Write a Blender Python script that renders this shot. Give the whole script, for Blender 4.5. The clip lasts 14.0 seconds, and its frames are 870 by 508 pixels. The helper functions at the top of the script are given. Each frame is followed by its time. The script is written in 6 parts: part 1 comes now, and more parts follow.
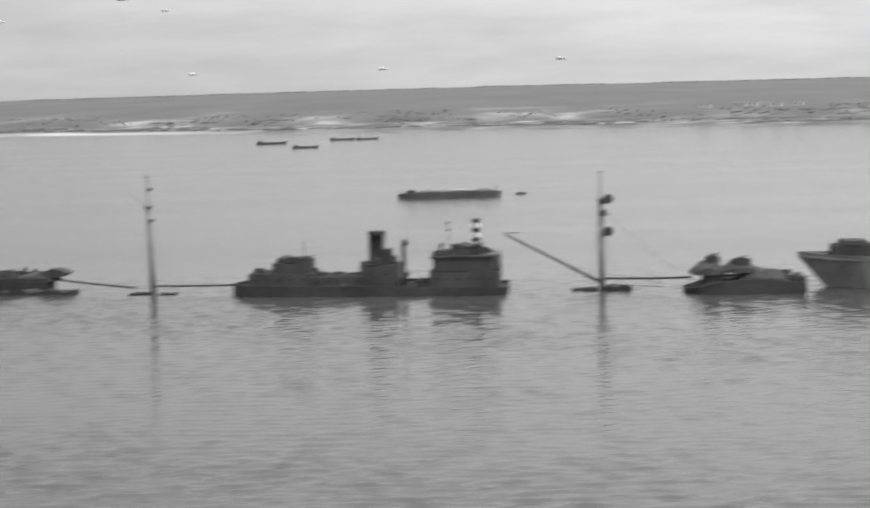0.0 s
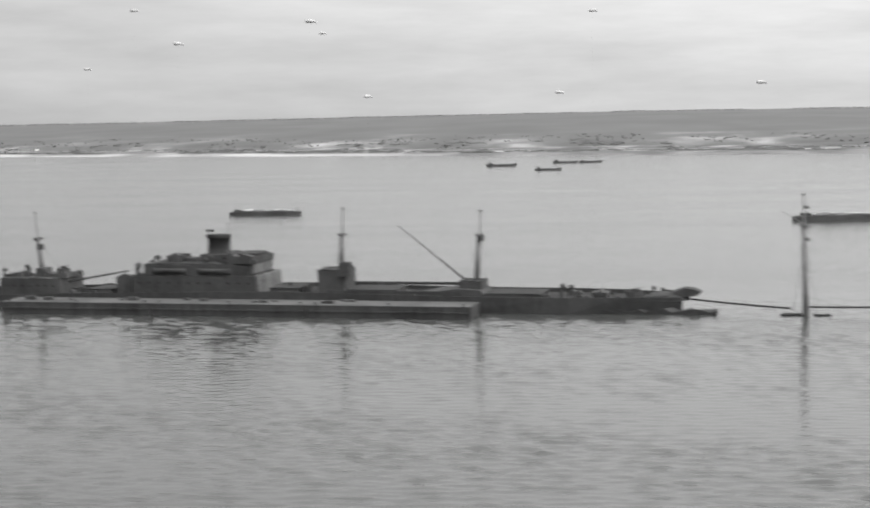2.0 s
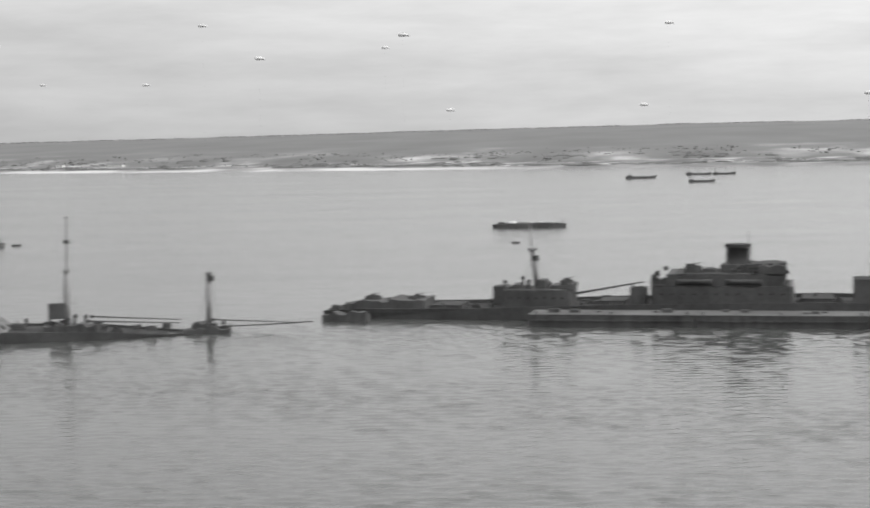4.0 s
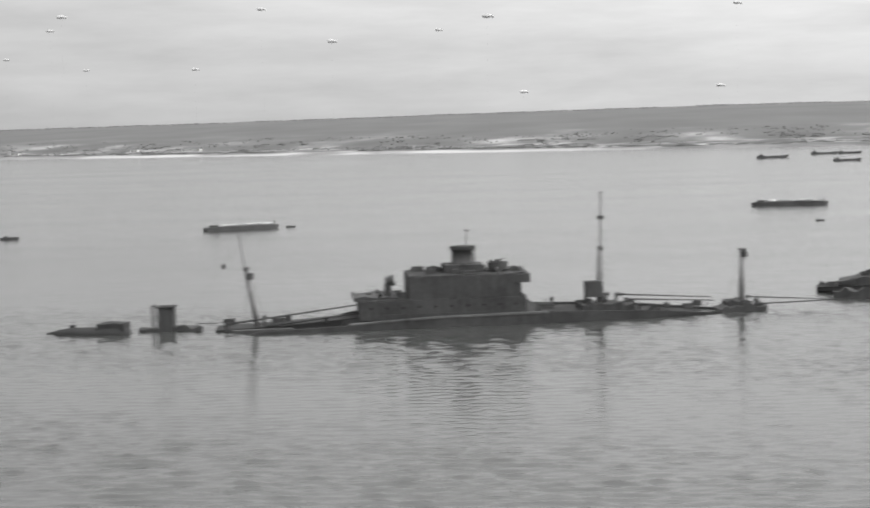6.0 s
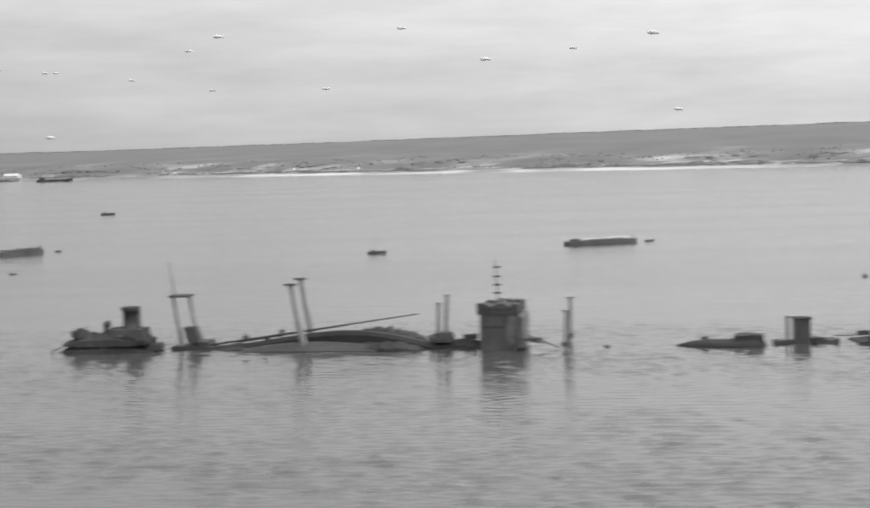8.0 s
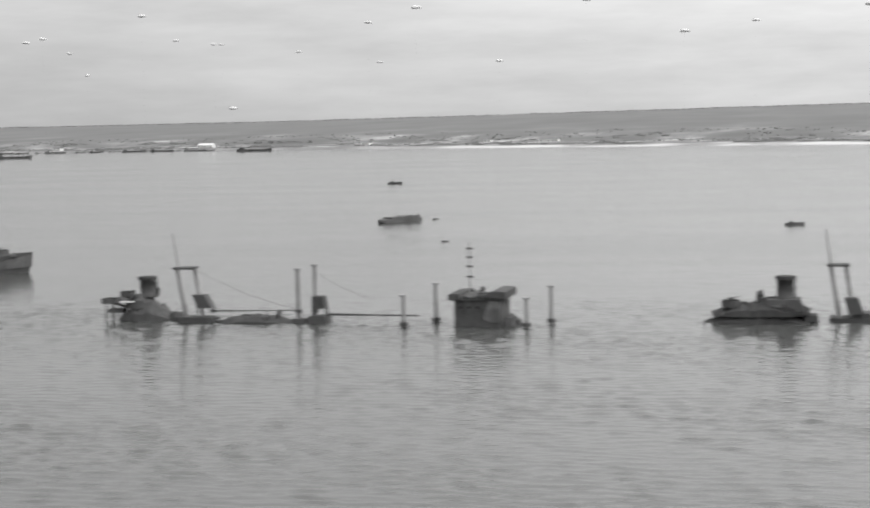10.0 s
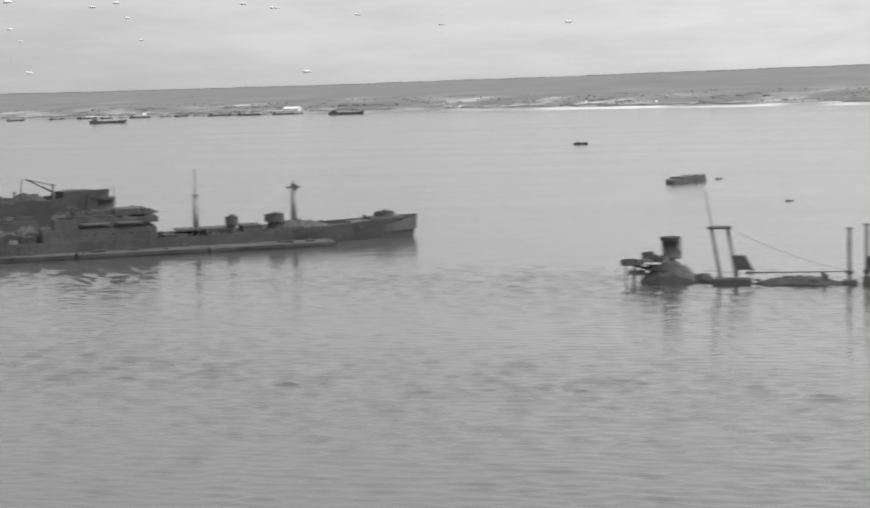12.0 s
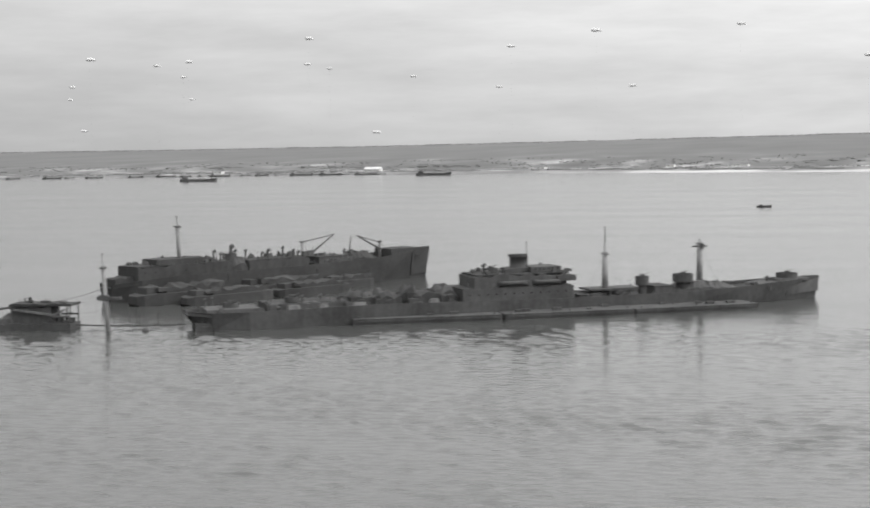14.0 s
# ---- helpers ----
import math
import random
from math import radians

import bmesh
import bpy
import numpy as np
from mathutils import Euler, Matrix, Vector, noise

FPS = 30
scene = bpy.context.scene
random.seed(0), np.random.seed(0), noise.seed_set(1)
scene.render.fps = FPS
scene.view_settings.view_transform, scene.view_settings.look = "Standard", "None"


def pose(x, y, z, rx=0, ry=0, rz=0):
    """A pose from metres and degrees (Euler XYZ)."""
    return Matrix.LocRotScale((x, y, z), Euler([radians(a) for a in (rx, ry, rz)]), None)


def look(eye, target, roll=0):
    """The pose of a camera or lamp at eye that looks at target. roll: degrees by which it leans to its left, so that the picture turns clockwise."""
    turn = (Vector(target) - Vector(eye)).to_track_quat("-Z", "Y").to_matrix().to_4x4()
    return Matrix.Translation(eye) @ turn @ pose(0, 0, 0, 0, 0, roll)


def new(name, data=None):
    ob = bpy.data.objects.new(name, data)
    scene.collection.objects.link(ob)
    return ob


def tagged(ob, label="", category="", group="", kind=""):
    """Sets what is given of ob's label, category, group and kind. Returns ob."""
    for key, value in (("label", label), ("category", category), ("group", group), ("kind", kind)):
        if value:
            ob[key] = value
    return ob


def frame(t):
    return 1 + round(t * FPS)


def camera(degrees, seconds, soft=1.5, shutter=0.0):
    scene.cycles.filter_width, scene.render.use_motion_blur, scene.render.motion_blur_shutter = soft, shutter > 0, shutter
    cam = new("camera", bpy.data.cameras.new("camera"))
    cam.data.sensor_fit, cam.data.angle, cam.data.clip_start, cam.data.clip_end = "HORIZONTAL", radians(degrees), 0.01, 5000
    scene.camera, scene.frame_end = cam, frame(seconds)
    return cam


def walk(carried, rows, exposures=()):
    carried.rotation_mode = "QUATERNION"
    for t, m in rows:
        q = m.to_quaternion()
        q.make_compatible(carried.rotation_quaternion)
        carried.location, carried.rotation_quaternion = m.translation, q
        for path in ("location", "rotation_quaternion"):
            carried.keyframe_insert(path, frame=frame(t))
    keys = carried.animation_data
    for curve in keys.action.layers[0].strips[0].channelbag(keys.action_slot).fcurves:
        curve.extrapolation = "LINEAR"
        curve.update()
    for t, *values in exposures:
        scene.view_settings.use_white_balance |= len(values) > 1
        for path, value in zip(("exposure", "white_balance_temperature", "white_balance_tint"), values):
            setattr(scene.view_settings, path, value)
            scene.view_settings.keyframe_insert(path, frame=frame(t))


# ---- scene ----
# ---------------------------------------------------------------- camera
cam = camera(30.51, 14.0, soft=1.9, shutter=0.5)


def view(t, x, y, z, turn, tilt, lean):
    """One row of the flight: seconds, eye, and the turn to the left, tilt and lean in degrees."""
    a, b = radians(turn), radians(tilt)
    way = Vector((-math.sin(a) * math.cos(b), math.cos(a) * math.cos(b), math.sin(b)))
    eye = Vector((x, y, z))
    return t, look(eye, eye + way * 300, lean)


walk(cam, [
    view(0, 259.00, 1.55, 27.27, 0.45, -5.72, -1.28),
    view(0.5, 239.61, 2.66, 27.28, 2.24, -6.29, -1.29),
    view(0.7, 231.92, 3.03, 27.29, 2.33, -5.93, -1.43),
    view(1, 220.30, 3.63, 27.30, 2.38, -5.53, -1.47),
    view(1.5, 201.06, 4.51, 27.32, 2.75, -5.02, -1.17),
    view(2, 181.89, 5.33, 27.35, 3.97, -4.78, -0.87),
    view(2.2, 174.27, 5.62, 27.36, 3.93, -4.40, -1.19),
    view(4.3, 94.50, 7.84, 27.49, 4.43, -4.24, -1.32),
    view(4.5, 86.95, 7.99, 27.51, 4.65, -4.51, -1.78),
    view(5, 68.15, 8.29, 27.54, 5.15, -4.73, -2.02),
    view(5.5, 49.43, 8.44, 27.58, 5.26, -4.06, -1.74),
    view(6, 30.78, 8.58, 27.62, 4.39, -4.82, -1.61),
    view(6.5, 12.21, 8.58, 27.68, 5.40, -4.34, -1.67),
    view(7, -6.36, 8.51, 27.72, 7.22, -5.43, -1.47),
    view(7.5, -24.79, 8.36, 27.77, 6.86, -5.10, -1.84),
    view(8, -43.22, 8.14, 27.83, 7.28, -4.03, -1.77),
    view(8.5, -61.57, 7.77, 27.88, 9.18, -5.52, -1.76),
    view(8.7, -68.89, 7.62, 27.91, 9.77, -5.28, -1.83),
    view(10.8, -145.04, 5.18, 28.18, 12.36, -4.42, -1.25),
    view(11, -152.29, 4.81, 28.21, 12.52, -4.12, -1.28),
    view(11.5, -170.20, 4.00, 28.28, 12.96, -5.86, -1.15),
    view(12, -188.11, 3.03, 28.35, 12.56, -6.13, -1.74),
    view(12.5, -205.94, 2.00, 28.43, 13.09, -5.50, -1.74),
    view(13, -223.70, 0.89, 28.51, 13.60, -3.58, -1.34),
    view(13.5, -241.39, -0.30, 28.59, 13.84, -3.84, -1.03),
    view(14, -259.00, -1.55, 28.68, 13.03, -3.88, -1.13),
], exposures=[(0, -0.08), (2.2, -0.03), (4.3, -0.04), (8.7, 0.0), (10.8, 0.08), (12.7, 0.11), (13.5, 0.11), (14, 0.05)])

# ---------------------------------------------------------------- sky and sun
SUN_HIGH, SUN_FROM = 38, 82      # degrees above the horizon; degrees clockwise from +y
world = bpy.data.worlds.new("overcast_sky")
scene.world = world
world.use_nodes = True
wn, wl = world.node_tree.nodes, world.node_tree.links
wn.clear()

w_out = wn.new("ShaderNodeOutputWorld")
w_back = wn.new("ShaderNodeBackground")
w_back.inputs[1].default_value = 0.1
sky = wn.new("ShaderNodeTexSky")
sky.sky_type = "NISHITA"
sky.sun_disc = False
sky.sun_elevation, sky.sun_rotation = radians(SUN_HIGH), radians(SUN_FROM)
sky.dust_density = 4.0
grey = wn.new("ShaderNodeRGBToBW")
coord = wn.new("ShaderNodeTexCoord")
split = wn.new("ShaderNodeSeparateXYZ")
height = wn.new("ShaderNodeClamp")
layer = wn.new("ShaderNodeMath")           # overcast layer: brighter towards the zenith
layer.operation = "MULTIPLY_ADD"
layer.inputs[1].default_value, layer.inputs[2].default_value = 25.0, 7.0
stretch = wn.new("ShaderNodeMapping")
stretch.inputs["Scale"].default_value = (3.0, 3.0, 19.0)
bands = wn.new("ShaderNodeTexNoise")
bands.inputs["Scale"].default_value, bands.inputs["Detail"].default_value = 2.0, 8.0
bands.inputs["Roughness"].default_value = 0.6
swing = wn.new("ShaderNodeMapRange")
for k, v in ((1, 0.3), (2, 0.7), (3, 0.86), (4, 1.12)):
    swing.inputs[k].default_value = v
clouds = wn.new("ShaderNodeMath")
clouds.operation = "MULTIPLY"
glow = wn.new("ShaderNodeMath")            # the cloud is brighter on the sun's side
glow.operation = "MULTIPLY_ADD"
glow.inputs[1].default_value, glow.inputs[2].default_value = 0.5, 1.0
lit = wn.new("ShaderNodeMath")
lit.operation = "MULTIPLY"
blend = wn.new("ShaderNodeMix")
blend.inputs[0].default_value = 0.88
wl.new(sky.outputs[0], grey.inputs[0])
wl.new(coord.outputs["Generated"], split.inputs[0])
wl.new(split.outputs[2], height.inputs[0])
wl.new(height.outputs[0], layer.inputs[0])
wl.new(coord.outputs["Generated"], stretch.inputs[0])
wl.new(stretch.outputs[0], bands.inputs["Vector"])
wl.new(bands.outputs[0], swing.inputs[0])
wl.new(layer.outputs[0], clouds.inputs[0])
wl.new(swing.outputs[0], clouds.inputs[1])
wl.new(grey.outputs[0], blend.inputs[2])
wl.new(split.outputs[0], glow.inputs[0])
wl.new(clouds.outputs[0], lit.inputs[0])
wl.new(glow.outputs[0], lit.inputs[1])
wl.new(lit.outputs[0], blend.inputs[3])
wl.new(blend.outputs[0], w_back.inputs[0])
wl.new(w_back.outputs[0], w_out.inputs[0])

sun = new("sun", bpy.data.lights.new("sun", "SUN"))
sun.data.energy, sun.data.angle, sun.data.color = 1.5, radians(12), (1.0, 0.985, 0.96)
sa, sb = radians(SUN_FROM), radians(SUN_HIGH)
sun.matrix_world = look((math.sin(sa) * math.cos(sb) * 500, math.cos(sa) * math.cos(sb) * 500, math.sin(sb) * 500), (0, 0, 0))


# ---------------------------------------------------------------- materials
def paint(name, value, rough=0.7, vary=0.25, coarse=0.25, fine=3.0, bump=0.15, streak=0.0, metal=0.0, tone=(1, 1, 1), each=0.0):
    """Grey surface: value is its base reflectance; coarse and fine are the noise scales per metre; streak runs rust down it."""
    m = bpy.data.materials.new(name)
    m.use_nodes = True
    n, l = m.node_tree.nodes, m.node_tree.links
    p = n["Principled BSDF"]
    p.inputs["Roughness"].default_value, p.inputs["Metallic"].default_value = rough, metal
    p.inputs["Specular IOR Level"].default_value = 0.02 if rough > 0.55 else 0.5
    geo = n.new("ShaderNodeNewGeometry")
    big = n.new("ShaderNodeTexNoise")
    big.inputs["Scale"].default_value, big.inputs["Detail"].default_value = coarse, 5
    small = n.new("ShaderNodeTexNoise")
    small.inputs["Scale"].default_value, small.inputs["Detail"].default_value = fine, 8
    l.new(geo.outputs["Position"], big.inputs["Vector"])
    l.new(geo.outputs["Position"], small.inputs["Vector"])
    add = n.new("ShaderNodeMath")
    add.operation = "MULTIPLY_ADD"
    add.inputs[1].default_value = 0.3
    l.new(small.outputs[0], add.inputs[0])
    half = n.new("ShaderNodeMath")
    half.operation = "MULTIPLY"
    half.inputs[1].default_value = 0.7
    l.new(big.outputs[0], half.inputs[0])
    l.new(half.outputs[0], add.inputs[2])
    last = add.outputs[0]
    if streak:
        squeeze = n.new("ShaderNodeMapping")
        squeeze.inputs["Scale"].default_value = (1.3, 1.3, 0.12)
        run = n.new("ShaderNodeTexNoise")
        run.inputs["Scale"].default_value, run.inputs["Detail"].default_value = 1.4, 4
        l.new(geo.outputs["Position"], squeeze.inputs[0])
        l.new(squeeze.outputs[0], run.inputs["Vector"])
        mixr = n.new("ShaderNodeMath")
        mixr.operation = "MULTIPLY_ADD"
        mixr.inputs[1].default_value = streak
        l.new(run.outputs[0], mixr.inputs[0])
        off = n.new("ShaderNodeMath")
        off.inputs[1].default_value = -0.5 * streak
        l.new(last, off.inputs[0])
        l.new(off.outputs[0], mixr.inputs[2])
        last = mixr.outputs[0]
    if each:
        info = n.new("ShaderNodeObjectInfo")
        own = n.new("ShaderNodeMath")
        own.operation = "MULTIPLY_ADD"
        own.inputs[1].default_value = each
        shift = n.new("ShaderNodeMath")
        shift.inputs[1].default_value = -0.5 * each
        l.new(last, shift.inputs[0])
        l.new(info.outputs["Random"], own.inputs[0])
        l.new(shift.outputs[0], own.inputs[2])
        last = own.outputs[0]
    ramp = n.new("ShaderNodeValToRGB")
    lo, hi = value * (1 - vary), value * (1 + vary)
    ramp.color_ramp.elements[0].position, ramp.color_ramp.elements[1].position = 0.3, 0.7
    ramp.color_ramp.elements[0].color = (lo * tone[0], lo * tone[1], lo * tone[2], 1)
    ramp.color_ramp.elements[1].color = (hi * tone[0], hi * tone[1], hi * tone[2], 1)
    l.new(last, ramp.inputs[0])
    l.new(ramp.outputs[0], p.inputs["Base Color"])
    if bump:
        b = n.new("ShaderNodeBump")
        b.inputs["Strength"].default_value, b.inputs["Distance"].default_value = bump, 0.05
        l.new(small.outputs[0], b.inputs["Height"])
        l.new(b.outputs[0], p.inputs["Normal"])
    return m


HULL = paint("wreck_hull_paint", 0.064, 0.75, 0.4, 0.12, 1.5, 0.3, streak=0.3)
# Darker copy of the hull grey.
BLACK_PLATE = paint("near_black_plating", 0.046, 0.75, 0.35, 0.12, 1.2, 0.3)
HOUSE = paint("deckhouse_paint", 0.065, 0.7, 0.35, 0.2, 2.0, 0.2, streak=0.3)
# Pale grey; on right-hand fronts it paints in the sunlight.
FACE = paint("pale_paint_and_lit_fronts", 0.12, 0.7, 0.45, 0.35, 1.6, 0.2, streak=0.4)
# Mid grey; on the moored steamer's bow it paints in sunlight.
BOW = paint("weathered_paint_and_lit_bow", 0.075, 0.7, 0.45, 0.2, 1.2, 0.2, streak=0.3)
PALE_BOW = paint("pale_grey_bow_paint", 0.19, 0.7, 0.3, 0.2, 1.2, 0.2, streak=0.35)
DECK = paint("weathered_deck", 0.044, 0.8, 0.4, 0.3, 2.5, 0.3)
STEEL = paint("dark_steel", 0.072, 0.65, 0.35, 0.6, 5.0, 0.15, streak=0.4)
MAST = paint("mast_paint", 0.2, 0.65, 0.3, 0.5, 5.0, 0.1, streak=0.4)
DARK = paint("black_funnel_cap", 0.048, 0.7, 0.3, 0.5, 4.0, 0.1)
GLASS = paint("dark_porthole", 0.02, 0.15, 0.1, 1.0, 4.0, 0.0)
BALE = paint("tarpaulin_over_cargo", 0.3, 0.9, 0.4, 0.4, 1.5, 0.3)
CANVAS = paint("grey_canvas", 0.05, 0.9, 0.25, 0.6, 6.0, 0.3)
PONTOON_TOP = paint("pontoon_deck_steel", 0.085, 0.8, 0.35, 0.15, 2.0, 0.3)
PONTOON_SIDE = paint("pontoon_side_steel", 0.062, 0.75, 0.35, 0.2, 2.0, 0.3, streak=0.6)
WHITE = paint("chequer_white", 0.6, 0.7, 0.15, 0.5, 4.0, 0.1)
CRAFT = paint("landing_craft_grey", 0.085, 0.75, 0.35, 0.2, 2.0, 0.2, each=0.2)
SILVER = paint("balloon_fabric", 0.5, 0.6, 0.15, 0.15, 1.0, 0.1, each=0.25)
BEACHED = paint("salt_bleached_grey", 0.075, 0.8, 0.4, 0.1, 1.0, 0.2, each=0.4)
LIME = paint("whitewashed_wall", 0.52, 0.9, 0.12, 0.2, 2.0, 0.2)
SLATE = paint("slate_roof", 0.15, 0.8, 0.25, 0.3, 2.0, 0.3)
LEAF = paint("tree_foliage", 0.12, 0.9, 0.25, 0.05, 0.6, 0.0, each=0.1)
ROPE = paint("tarred_cable", 0.05, 0.9, 0.2, 1.0, 6.0, 0.0)


def water_material():
    m = bpy.data.materials.new("sea_water")
    m.use_nodes = True
    n, l = m.node_tree.nodes, m.node_tree.links
    p = n["Principled BSDF"]
    p.inputs["IOR"].default_value = 1.33
    p.inputs["Roughness"].default_value = 0.12
    geo = n.new("ShaderNodeNewGeometry")
    heights = []
    # swell, chop and ripple: scale per metre, stretch along the crest, share of the height
    for scale, crest, turn, share in ((0.06, 0.5, 8, 0.8), (0.2, 0.5, -6, 0.7), (0.5, 0.42, 9, 0.8), (1.2, 0.5, -10, 0.22)):
        mp = n.new("ShaderNodeMapping")
        mp.inputs["Scale"].default_value = (crest, 1, 1)
        mp.inputs["Rotation"].default_value = (0, 0, radians(turn))
        t = n.new("ShaderNodeTexNoise")
        t.inputs["Scale"].default_value, t.inputs["Detail"].default_value = scale, 1.0
        t.inputs["Roughness"].default_value = 0.45
        l.new(geo.outputs["Position"], mp.inputs[0])
        l.new(mp.outputs[0], t.inputs["Vector"])
        k = n.new("ShaderNodeMath")
        k.operation = "MULTIPLY"
        k.inputs[1].default_value = share
        l.new(t.outputs[0], k.inputs[0])
        heights.append(k.outputs[0])
    total = heights[0]
    for h in heights[1:]:
        a = n.new("ShaderNodeMath")
        l.new(total, a.inputs[0])
        l.new(h, a.inputs[1])
        total = a.outputs[0]
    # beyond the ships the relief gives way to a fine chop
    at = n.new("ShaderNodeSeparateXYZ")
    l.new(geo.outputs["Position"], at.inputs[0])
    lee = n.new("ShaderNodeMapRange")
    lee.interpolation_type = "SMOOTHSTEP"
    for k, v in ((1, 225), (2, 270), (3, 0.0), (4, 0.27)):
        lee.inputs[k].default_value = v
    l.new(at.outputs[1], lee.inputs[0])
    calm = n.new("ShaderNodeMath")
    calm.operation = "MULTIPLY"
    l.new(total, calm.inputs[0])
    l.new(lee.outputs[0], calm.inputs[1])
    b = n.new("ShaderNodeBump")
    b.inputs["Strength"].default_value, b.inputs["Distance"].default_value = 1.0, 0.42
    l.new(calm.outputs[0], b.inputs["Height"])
    # cat's-paws: wind-roughened patches
    mp = n.new("ShaderNodeMapping")
    mp.inputs["Scale"].default_value = (0.18, 1, 1)
    patch = n.new("ShaderNodeTexNoise")
    patch.inputs["Scale"].default_value, patch.inputs["Detail"].default_value = 0.02, 5
    l.new(geo.outputs["Position"], mp.inputs[0])
    l.new(mp.outputs[0], patch.inputs["Vector"])
    gust = n.new("ShaderNodeMapRange")
    for k, v in ((1, 0.36), (2, 0.64), (3, 0.35), (4, 1.9)):
        gust.inputs[k].default_value = v
    l.new(patch.outputs[0], gust.inputs[0])
    # fine ripple, everywhere on the water
    mp = n.new("ShaderNodeMapping")
    mp.inputs["Scale"].default_value = (0.45, 1, 1)
    mp.inputs["Rotation"].default_value = (0, 0, radians(5))
    fine = n.new("ShaderNodeTexNoise")
    fine.inputs["Scale"].default_value, fine.inputs["Detail"].default_value = 1.8, 2.0
    l.new(geo.outputs["Position"], mp.inputs[0])
    l.new(mp.outputs[0], fine.inputs["Vector"])
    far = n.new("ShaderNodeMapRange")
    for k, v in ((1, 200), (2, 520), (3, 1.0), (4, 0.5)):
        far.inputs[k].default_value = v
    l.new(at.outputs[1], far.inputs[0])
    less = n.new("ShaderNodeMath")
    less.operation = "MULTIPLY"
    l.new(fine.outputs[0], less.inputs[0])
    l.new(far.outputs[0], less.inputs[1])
    blown = n.new("ShaderNodeMath")
    blown.operation = "MULTIPLY"
    l.new(less.outputs[0], blown.inputs[0])
    l.new(gust.outputs[0], blown.inputs[1])
    b2 = n.new("ShaderNodeBump")
    b2.inputs["Strength"].default_value, b2.inputs["Distance"].default_value = 1.0, 0.035
    l.new(blown.outputs[0], b2.inputs["Height"])
    l.new(b.outputs[0], b2.inputs["Normal"])
    l.new(b2.outputs[0], p.inputs["Normal"])
    r = n.new("ShaderNodeMapRange")
    for k, v in ((1, 0.35), (2, 0.65), (3, 0.1), (4, 0.15)):
        r.inputs[k].default_value = v
    l.new(patch.outputs[0], r.inputs[0])
    l.new(r.outputs[0], p.inputs["Roughness"])
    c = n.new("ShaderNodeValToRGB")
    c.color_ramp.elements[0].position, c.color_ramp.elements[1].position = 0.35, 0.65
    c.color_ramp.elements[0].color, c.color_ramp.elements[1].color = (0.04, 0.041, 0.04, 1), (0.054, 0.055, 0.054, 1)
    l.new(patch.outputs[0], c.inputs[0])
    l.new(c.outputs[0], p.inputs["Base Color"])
    return m


